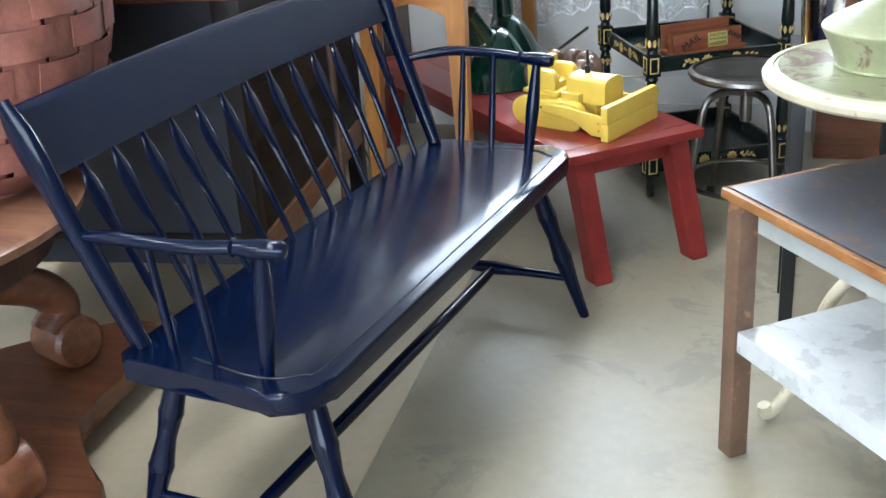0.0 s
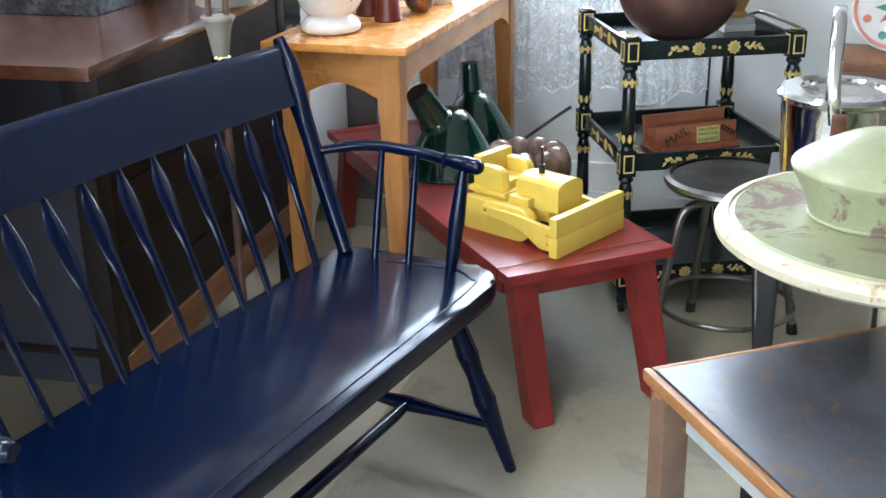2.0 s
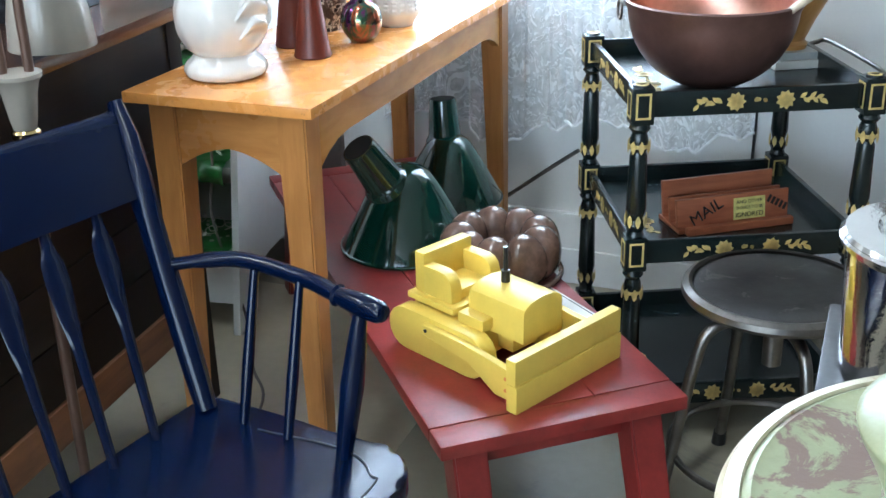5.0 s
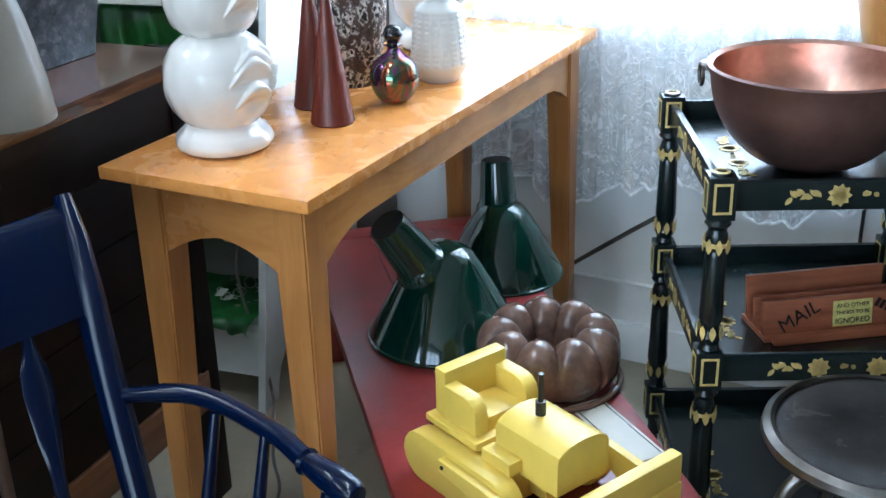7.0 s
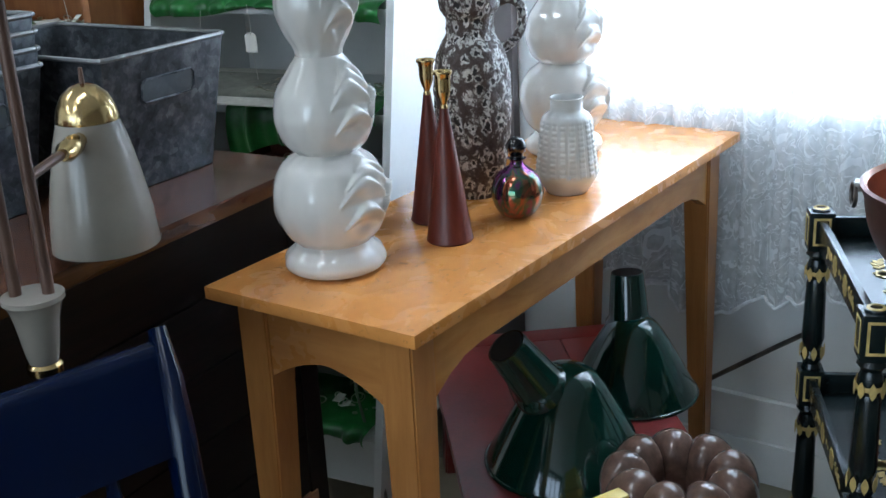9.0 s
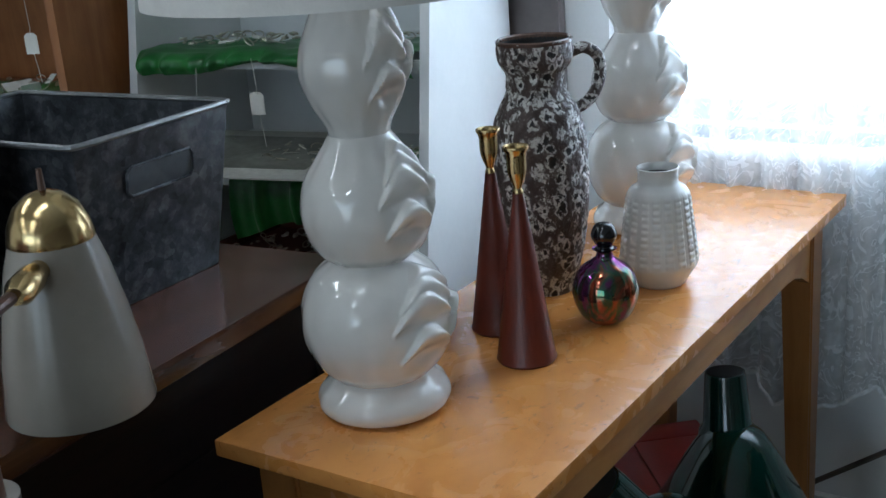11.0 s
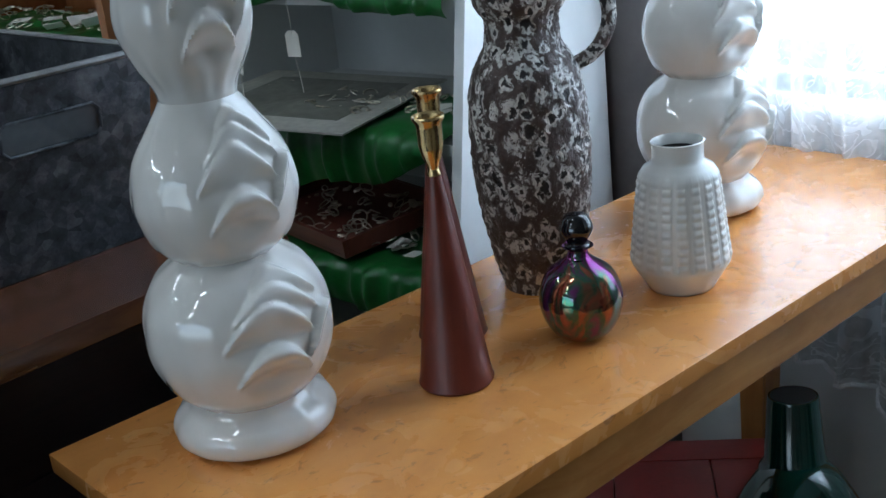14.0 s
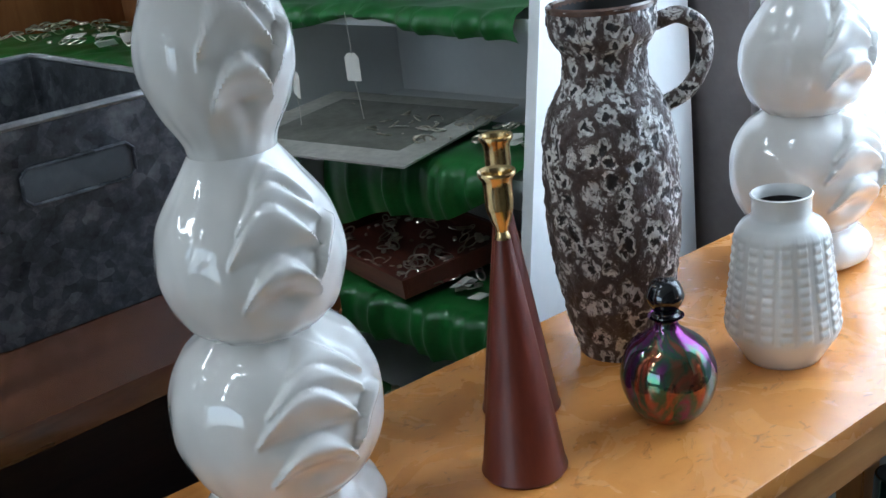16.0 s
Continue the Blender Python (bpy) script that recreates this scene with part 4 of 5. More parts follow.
# ---- the stencilled tea cart ----
def stencil_leaf(bm, cx, cz, ang, ln, wd):
    c, s = math.cos(radians(ang)), math.sin(radians(ang))
    pts = []
    for u, w in ((0, 0.1), (0.25, 0.8), (0.5, 1), (0.75, 0.7), (1, 0), (0.75, -0.7), (0.5, -1), (0.25, -0.8), (0, -0.1)):
        x, z = u * ln, w * wd
        pts.append((cx + x * c - z * s, cz + x * s + z * c))
    lo = [bm.verts.new((x, 0, z)) for x, z in pts]
    hi = [bm.verts.new((x, -0.0008, z)) for x, z in pts]
    bm.faces.new(hi)
    for i in range(len(pts)):
        j = (i + 1) % len(pts)
        bm.faces.new((lo[i], lo[j], hi[j], hi[i]))


def stencil_spray(half):
    """Gilt fruit and leaf spray, lying in the x-z plane."""
    bm = bmesh.new()
    rnd = random.Random(4)
    for sx in (-1, 1):
        for k in range(9):
            a = 360 * k / 9
            stencil_leaf(bm, sx * half * 0.38, 0, a, 0.019, 0.006)
        for k in range(8):
            x = sx * half * (0.6 + 0.4 * k / 8)
            stencil_leaf(bm, x, rnd.uniform(-0.004, 0.004), rnd.uniform(-60, 60) + (180 if sx < 0 else 0), 0.016, 0.004)
    for k in range(5):
        stencil_leaf(bm, -0.012 + 0.006 * k, rnd.uniform(-0.009, 0.006), rnd.uniform(0, 360), 0.009, 0.004)
    return bm


def gold_frame(w, h):
    return joined(box(-w, w, -0.0008, 0, h - 0.004, h), box(-w, w, -0.0008, 0, -h, -h + 0.004), box(-w, -w + 0.004, -0.0008, 0, -h + 0.004, h - 0.004), box(w - 0.004, w, -0.0008, 0, -h + 0.004, h - 0.004))


def tea_cart():
    t = thing("tea_cart", pose(0.557, 0.740, 0, 0, 0, 26), "black three-tier tea cart with gilt stencilled leaves", "tea cart")
    hx, hy = 0.222, 0.222
    for z in (0.735, 0.436, 0.11):
        tray = part("tray", box(-hx + 0.005, hx - 0.005, -hy + 0.005, hy - 0.005, z - 0.026, z - 0.014), M_cart, t)
        for nm, b in (("side", box(-hx + 0.022, hx - 0.022, -hy - 0.006, -hy + 0.006, z - 0.026, z + 0.022, 0.002)), ("side", box(-hx + 0.022, hx - 0.022, hy - 0.006, hy + 0.006, z - 0.026, z + 0.022, 0.002)),
                      ("side", box(-hx - 0.006, -hx + 0.006, -hy + 0.022, hy - 0.022, z - 0.026, z + 0.022, 0.002)), ("side", box(hx - 0.006, hx + 0.006, -hy + 0.022, hy - 0.022, z - 0.026, z + 0.022, 0.002))):
            part(nm, b, M_cart, tray)
        tagged(part("gilt_spray", stencil_spray(0.125), M_gold, tray, "gold leaf and fruit stencil", m=pose(0.005, -hy - 0.0062, z - 0.002)), kind="stuff")
        tagged(part("gilt_spray", stencil_spray(0.11), M_gold, tray, "gold leaf and fruit stencil", m=pose(-hx - 0.0062, 0, z - 0.002, 0, 0, -90)), kind="stuff")
        tagged(part("gilt_spray", moved(stencil_spray(0.1), pose(0, 0, 0, -90)), M_gold, tray, "gold leaf and fruit stencil", m=pose(-hx + 0.07, 0, z - 0.0132, 0, 0, 90)), kind="stuff")
    turn = [(0, 0.017), (0.04, 0.021), (0.08, 0.014), (0.12, 0.017), (0.2, 0.019), (0.24, 0.014), (0.28, 0.017), (0.55, 0.0185), (0.75, 0.02), (0.85, 0.014), (0.9, 0.02), (0.96, 0.015), (1, 0.018)]
    for sx in (-1, 1):
        for sy in (-1, 1):
            x, y = sx * hx, sy * hy
            for z in (0.735, 0.436, 0.11):
                blk = part("corner_block", box(x - 0.0215, x + 0.0215, y - 0.0215, y + 0.0215, z - 0.036, z + 0.034, 0.003), M_cart, t)
                part("gilt_frame", gold_frame(0.0145, 0.025), M_gold, blk, "gold painted rectangle", m=pose(x, y - 0.0217, z))
                part("gilt_frame", gold_frame(0.0145, 0.025), M_gold, blk, "gold painted rectangle", m=pose(x - 0.0217, y, z, 0, 0, -90))
            part("cap", lathe([(0, 0), (0.016, 0), (0.016, 0.003), (0.011, 0.0045), (0, 0.003)], 20), M_cart, t, m=pose(x, y, 0.769))
            part("cap_ring", lathe([(0.0085, 0.0042), (0.0085, 0.0052), (0.0135, 0.0044), (0.0135, 0.0032)], 24), M_gold, t, "gold painted ring", m=pose(x, y, 0.769))
            for z0, z1 in ((0.472, 0.698), (0.146, 0.399)):
                post = part("post", turned((x, y, z1), (x, y, z0), turn), M_cart, t)
                for zz, r, up in ((0.25, 0.0192, 1), (0.80, 0.0195, -1)):
                    zc = z1 + (z0 - z1) * zz
                    bm = bmesh.new()
                    for k in range(8):
                        leaf = bmesh.new()
                        stencil_leaf(leaf, 0, 0, 90 * up, 0.026, 0.0055)
                        moved(leaf, pose(0, -r - 0.0012, 0))
                        moved(leaf, pose(0, 0, 0, 0, 0, 45 * k))
                        bm = joined(bm, leaf)
                    part("gilt_leaf_band", bm, M_gold, post, "gold leaf band", m=pose(x, y, zc))
                part("gilt_ring", lathe([(0.0180, -0.004), (0.0196, -0.002), (0.0196, 0.002), (0.0180, 0.004)], 20), M_gold, post, "gold ring", m=pose(x, y, z1 + (z0 - z1) * 0.19))
            part("foot", turned((x, y, 0.075), (x, y, 0.03), [(0, 0.018), (0.5, 0.012), (1, 0.014)]), M_cart, t)
            part("caster", turned((x - 0.008, y, 0.016), (x + 0.008, y, 0.016), [(0, 0.010), (0.1, 0.016), (0.9, 0.016), (1, 0.010)]), M_black, t, "black caster")
    pts = curve_points([(hx, -0.14, 0.742), (hx + 0.03, -0.14, 0.75), (hx + 0.06, -0.13, 0.752), (hx + 0.06, 0.13, 0.752), (hx + 0.03, 0.14, 0.75), (hx, 0.14, 0.742)], 5)
    part("push_bar", tube(pts, 0.005, 8), M_iron, t, "thin metal push bar")


tea_cart()


def copper_bowl():
    t = thing("copper_bowl", pose(0.543, 0.662, 0.7215), "large round-bottomed copper mixing bowl", "bowl")
    out = [(0, 0)] + [(0.166 * math.sin(radians(a)) ** 0.9, 0.165 * (1 - math.cos(radians(a)))) for a in range(8, 91, 6)]
    prof = out + [(0.172, 0.168), (0.173, 0.173), (0.168, 0.176), (0.162, 0.170)] + [(r * 0.972, z + 0.004) for r, z in out[::-1][1:]]
    k = len(out)
    part("shell", lathe(prof[:k + 3], 72), M_copper, t)
    part("lining", lathe(prof[k + 2:], 72), M_copper_in, t, "bright copper inside")
    ring = part("ear", tube([(-0.180 - 0.004 * math.sin(q), 0.0 + 0.016 * math.sin(q), 0.150 + 0.018 * math.cos(q)) for q in [k * 0.3927 for k in range(17)]], 0.003, 8), M_iron, t, "iron ring ear", m=pose(0, 0, 0, 0, 0, 12))
    part("ear_bracket", box(-0.180, -0.166, -0.012, 0.012, 0.158, 0.172, 0.002), M_iron, ring, "riveted bracket")


copper_bowl()


def spoon(x, y, z, m_end, name_label):
    p0, p1 = Vector((x, y, z)), Vector(m_end)
    t = thing("wooden_spoon", pose(0, 0, 0), name_label, "spoon", "spoons in the copper bowl")
    part("handle", turned(p0, p1, [(0, 0.006), (0.6, 0.006), (0.95, 0.0085), (1, 0.006)], 10), M_palewood, t)
    part("spoon_bowl", moved(lathe(smooth_profile([(0, -0.03), (0.016, -0.02), (0.021, 0.0), (0.012, 0.025), (0, 0.034)], 4), 20), Matrix.Translation(p0) @ Matrix.Diagonal((1, 0.45, 1, 1))), M_palewood, t)


M_palewood = wood("pale_wood", (0.6, 0.5, 0.36), (0.75, 0.66, 0.52), 0.5, (20, 20, 5))
spoon(0.565, 0.66, 0.765, (0.735, 0.575, 0.93), "pale wooden spoon resting in the copper bowl")
spoon(0.575, 0.69, 0.768, (0.75, 0.625, 0.935), "pale wooden spoon resting in the copper bowl")

bk = thing("stack_of_books", pose(0.668, 0.895, 0.7215, 0, 0, 30) @ Matrix.Diagonal((0.72, 0.72, 1.0, 1.0)), "small stack of pale books on the tea cart", "books")
part("book", box(-0.07, 0.07, -0.09, 0.09, 0, 0.018, 0.002), M_tag, bk)
part("book", box(-0.06, 0.065, -0.08, 0.085, 0.0182, 0.034, 0.002), M_grey, bk)
vs = thing("amber_vessel", pose(0.668, 0.895, 0.7557) @ Matrix.Scale(1.2, 4), "amber flared wooden vessel on a book stack", "vase")
part("body", lathe([(0, 0), (0.034, 0), (0.036, 0.008), (0.03, 0.014), (0.045, 0.05), (0.075, 0.11), (0.088, 0.17), (0.085, 0.22), (0.078, 0.24), (0.074, 0.24), (0.082, 0.17), (0.07, 0.11), (0, 0.04)], 56), M_amber, vs)


# ---- the cedar mail box on the cart's middle tier ----
def writing(body, size, material, parent, m, align="CENTER"):
    c = bpy.data.curves.new("writing", "FONT")
    c.body, c.size, c.extrude, c.align_x, c.align_y = body, size, 0.0006, align, "CENTER"
    tmp = bpy.data.objects.new("tmp", c)
    scene.collection.objects.link(tmp)
    me = bpy.data.meshes.new_from_object(tmp.evaluated_get(bpy.context.evaluated_depsgraph_get()))
    bpy.data.objects.remove(tmp)
    me.materials.append(material)
    ob = new("lettering", me)
    ob.parent, ob.matrix_basis = parent, m
    return ob


def mail_rack():
    t = thing("letter_rack", pose(0.612, 0.672, 0.4225, 0, 0, 36), "reddish cedar letter rack lettered MAIL", "letter rack")
    for y, h, tilt in ((0.0, 0.066, -8), (0.035, 0.06, -8), (0.07, 0.085, -6)):
        out = [(-0.125, 0), (0.125, 0), (0.128, h), (-0.128, h)]
        bm = moved(prism(out, -0.005, 0.005, 0.0015), pose(0, 0, 0, 90))
        part("board", bm, M_cedar, t, m=pose(0, y, 0.002, tilt, 0, 0))
    part("base", box(-0.128, 0.128, -0.015, 0.085, 0, 0.01, 0.002), M_cedar, t)
    m = pose(0, -0.0055, 0.002, -8, 0, 0)
    lab = part("label", box(0.0, 0.072, -0.0016, -0.0004, 0.012, 0.058), M_label, t, "yellow printed label", m=m)
    writing("MAIL", 0.036, M_black, t, m @ pose(-0.062, -0.0012, 0.036, 90, -28, 0))
    writing("AND OTHER", 0.0105, M_black, lab, pose(0.036, -0.0018, 0.049, 90, 0, 0))
    writing("THINGS TO BE", 0.0095, M_black, lab, pose(0.036, -0.0018, 0.036, 90, 0, 0))
    writing("IGNORED", 0.0145, M_black, lab, pose(0.036, -0.0018, 0.021, 90, 0, 0))
    for k in range(5):
        part("letter_bar", box(-0.003, 0.003, -0.0016, -0.0004, -0.008, 0.008), M_black, t, m=m @ pose(0.082 + 0.009 * k, 0, 0.05 - 0.005 * k, 0, 30, 0))
    part("front_ledge", box(-0.115, 0.125, -0.03, -0.0155, 0.0, 0.016, 0.002), M_cedar, t)


mail_rack()


# ---- the steel stool ----
def stool():
    t = thing("steel_stool", pose(0.742, 0.325, 0), "round worn steel workshop stool with foot ring", "stool")
    part("seat", lathe([(0, 0.440), (0.150, 0.440), (0.152, 0.452), (0.140, 0.4585), (0.06, 0.455), (0, 0.4545)], 64), M_stool, t)
    part("seat_rim", lathe([(0.152, 0.438), (0.166, 0.436), (0.171, 0.444), (0.169, 0.454), (0.158, 0.4605), (0.1515, 0.4585)], 64), M_iron, t)
    part("screw_column", turned((0, 0, 0.44), (0, 0, 0.30), [(0, 0.03), (0.1, 0.018), (1, 0.018)]), M_iron, t)
    for k in range(4):
        a = radians(45 + 90 * k - 15)
        c, s = math.cos(a), math.sin(a)
        pts = curve_points([(0.0, 0.0, 0.385), (c * 0.07, s * 0.07, 0.395), (c * 0.125, s * 0.125, 0.375), (c * 0.15, s * 0.15, 0.30), (c * 0.175, s * 0.175, 0.15), (c * 0.20, s * 0.20, 0.012)], 6)
        leg = part("leg", tube(pts, 0.011, 12), M_iron, t)
        part("rubber_foot", turned((c * 0.198, s * 0.198, 0.03), (c * 0.202, s * 0.202, 0), [(0, 0.013), (1, 0.015)]), M_black, leg, "black rubber foot")
    part("foot_ring", tube([(0.172 * math.cos(k * 0.1309), 0.172 * math.sin(k * 0.1309), 0.115) for k in range(49)], 0.0075, 10), M_iron, t)


stool()


# ---- the painted round table and what stands on and by it ----
def round_table():
    t = thing("round_table", pose(1.068, -0.70, 0), "round table with chipped mint paint and cream rim", "table")
    part("tabletop", lathe([(0, 0.722), (0.268, 0.722), (0.270, 0.728), (0.262, 0.733), (0.255, 0.730), (0, 0.730)], 96), M_mint, t)
    part("rim", lathe([(0.262, 0.700), (0.280, 0.698), (0.291, 0.706), (0.293, 0.718), (0.286, 0.728), (0.272, 0.732), (0.2705, 0.7285)], 96), M_cream, t, "worn cream moulded rim")
    part("column", lathe([(0.05, 0.6995), (0.035, 0.66), (0.026, 0.5), (0.034, 0.4), (0.026, 0.32), (0.05, 0.24), (0.04, 0.2), (0, 0.2)], 32), M_cream, t)
    for k in range(3):
        a = radians(95 + 120 * k)
        c, s = math.cos(a), math.sin(a)
        pts = curve_points([(c * r, s * r, z) for r, z in ((0.03, 0.25), (0.10, 0.30), (0.17, 0.24), (0.20, 0.13), (0.26, 0.05), (0.30, 0.02), (0.31, 0.045))], 6)
        part("scroll_leg", tube(pts, 0.014, 12), M_cream, t)


round_table()


def tin_dome():
    t = thing("tin_dome", pose(1.016, -0.69, 0.7305), "mint painted tin vessel with a flared waist and chipped paint", "dome")
    part("shell", lathe(smooth_profile([(0.098, 0.0), (0.104, 0.02), (0.117, 0.05), (0.130, 0.075), (0.129, 0.084), (0.112, 0.096), (0.080, 0.113), (0.048, 0.128), (0.02, 0.137), (0.0, 0.139)], 6), 72), M_mint, t)
    part("bead", tube([(0.0985 * math.cos(k * 0.1309), 0.0985 * math.sin(k * 0.1309), 0.003) for k in range(49)], 0.0035, 8), M_mint, t)


tin_dome()


def steel_pail():
    t = thing("steel_pail", pose(0.958, -0.345, 0) @ Matrix.Diagonal((0.86, 0.86, 1.0, 1.0)), "polished stainless steel pail with lid and handle", "pail")
    z = 0.678
    part("body", lathe([(0, z), (0.105, z), (0.112, z + 0.006), (0.122, z + 0.15), (0.129, z + 0.155), (0.131, z + 0.162), (0.128, z + 0.165)], 72), M_steel, t)
    part("lid", lathe([(0.128, z + 0.1655), (0.124, z + 0.170), (0.085, z + 0.172), (0.080, z + 0.167), (0.05, z + 0.166), (0, z + 0.170)], 72), M_steel, t)
    pts = curve_points([(-0.01, -0.128, z + 0.13), (-0.02, -0.12, z + 0.2), (-0.02, -0.05, z + 0.30), (-0.02, 0.05, z + 0.30), (-0.02, 0.12, z + 0.2), (-0.01, 0.128, z + 0.13)], 6)
    part("bail_handle", tube(pts, 0.006, 10, [(2.2, 0.6)] * len(pts)), M_steel, t)
    part("ear", box(-0.018, 0.012, -0.135, -0.124, z + 0.09, z + 0.15, 0.003), M_mahogany, t, "dark riveted lug")
    s = thing("plant_stand", pose(0.972, -0.325, 0), "black painted square wooden stand", "stand")
    part("top", box(-0.13, 0.13, -0.125, 0.13, 0.648, 0.6778, 0.004), M_black, s)
    for x in (-0.11, 0.11):
        for y in (-0.11, 0.11):
            part("leg", box(x - 0.016, x + 0.016, y - 0.016, y + 0.016, 0, 0.6478, 0.003), M_black, s)
    for y in (-0.11, 0.11):
        part("stretcher", box(-0.094, 0.094, y - 0.009, y + 0.009, 0.2, 0.23, 0.002), M_black, s)


steel_pail()


def side_table():
    t = thing("side_table", pose(0.722, -0.992, 0, 0, 0, -54), "worn painted side table with a grey lower shelf", "table")
    L, D, z = 0.62, 0.46, 0.575
    part("tabletop", box(0.006, L - 0.006, 0.006, D - 0.006, z - 0.018, z, 0.003), M_slate, t, "scuffed blue-grey painted top")
    for b in (box(-0.008, L + 0.008, -0.008, 0.0055, z - 0.022, z - 0.002, 0.006), box(-0.008, L + 0.008, D - 0.0055, D + 0.008, z - 0.022, z - 0.002, 0.006), box(-0.008, 0.0055, 0.0057, D - 0.0057, z - 0.022, z - 0.002, 0.006), box(L - 0.0055, L + 0.008, 0.0057, D - 0.0057, z - 0.022, z - 0.002, 0.006)):
        part("edge_moulding", b, M_wornwood, t, "paint worn to orange wood")
    for x in (0.002, L - 0.044):
        for y in (0.002, D - 0.044):
            part("leg", box(x, x + 0.042, y, y + 0.042, 0, z - 0.0225, 0.004), M_wornleg, t)
    for b in (box(0.0655, L - 0.0655, 0.026, 0.044, z - 0.075, z - 0.0225), box(0.0655, L - 0.0655, D - 0.044, D - 0.026, z - 0.075, z - 0.0225), box(0.026, 0.044, 0.0655, D - 0.0655, z - 0.075, z - 0.0225), box(L - 0.044, L - 0.026, 0.0655, D - 0.0655, z - 0.075, z - 0.0225)):
        part("apron", b, M_grey, t)
    part("lower_shelf", box(0.0445, L - 0.0445, 0.006, D - 0.006, 0.245, 0.29, 0.004), M_shelfgrey, t, "pale grey worn shelf")


M_wornleg = mat("worn_dark_leg", (0.17, 0.10, 0.065), 0.5, vary=0.35, coarse=7, wear=(0.30, 0.15, 0.07), wear_at=0.58)
M_shelfgrey = mat("pale_grey_shelf", (0.58, 0.60, 0.60), 0.28, vary=0.14, coarse=7, wear=(0.45, 0.45, 0.43), wear_at=0.6)
side_table()


# ---- galvanised bins on the desk ----
def zinc_bin(x, y, z, a, label, w=0.40, d=0.27, h=0.215):
    """w runs away from the handle face, d across it."""
    t = thing("galvanised_bin", pose(x, y, z, 0, 0, a), label, "bin", "galvanised bins")

    def ring(bm, k, zz):
        hx, hy = (w / 2 - 0.03 + 0.03 * k), (d / 2 - 0.025 + 0.025 * k)
        c, pts = 0.012, []
        for sx, sy, a0 in ((1, 1, 0), (-1, 1, 90), (-1, -1, 180), (1, -1, 270)):
            for q in (0, 45, 90):
                b = radians(a0 + q)
                pts.append(bm.verts.new((sx * (hx - c) + c * math.cos(b), sy * (hy - c) + c * math.sin(b), zz)))
        return pts

    bm = bmesh.new()
    rs = [ring(bm, 0, 0), ring(bm, 0.55, h * 0.55), ring(bm, 1, h)]
    ins = [ring(bm, 0.94, h), ring(bm, -0.02, 0.004)]
    bm.faces.new(rs[0]), bm.faces.new(ins[1])
    seq = rs + ins
    for p, q in zip(seq, seq[1:]):
        n = len(p)
        for i in range(n):
            bm.faces.new((p[i], p[(i + 1) % n], q[(i + 1) % n], q[i]))
    part("shell", bm, M_zinc, t)
    # rolled rim
    hx, hy = w / 2, d / 2
    rim = []
    for sx, sy, a0 in ((1, 1, 0), (-1, 1, 90), (-1, -1, 180), (1, -1, 270)):
        for q in (0, 45, 90):
            b = radians(a0 + q)
            rim.append((sx * (hx - 0.012) + 0.012 * math.cos(b), sy * (hy - 0.012) + 0.012 * math.sin(b), h))
    part("rolled_rim", tube(rim + rim[:1], 0.004, 8), M_zincrim, t)
    # slot handle on the face towards +x: a shadow-coloured plate for the opening, bound with wire
    lean = math.degrees(math.atan2(0.03, h))
    m = pose(w / 2 - 0.0085, 0, h * 0.72, 0, lean, 0)
    hole = part("slot_shadow_plate", box(-0.001, 0.0022, -0.055, 0.055, -0.016, 0.016, 0.0005), M_slot, t, "dark plate giving the shadow in the handle slot", m=m)
    loop = [(0.0, -0.050, -0.018), (0.0, 0.050, -0.018), (0.0, 0.057, -0.011), (0.0, 0.057, 0.011), (0.0, 0.050, 0.018), (0.0, -0.050, 0.018), (0.0, -0.057, 0.011), (0.0, -0.057, -0.011), (0.0, -0.050, -0.018)]
    part("handle_bead", tube(loop, 0.0019, 8), M_zinc, t, m=m @ pose(0.003, 0, 0))
    return t


M_zincrim = mat("zinc_edge", (0.34, 0.345, 0.35), 0.4, 0.8, vary=0.25, coarse=20)
M_slot = mat("slot_shadow", (0.09, 0.10, 0.11), 0.5, 0.5, vary=0.3)
zinc_bin(-0.755, 0.140, 0.906, 3, "open empty galvanised metal bin with slot handle")
for k in range(4):
    zinc_bin(-0.815, -0.165, 0.906 + 0.024 * k, 3, "galvanised bin nested in a stack on the desk", 0.40, 0.26, 0.215)


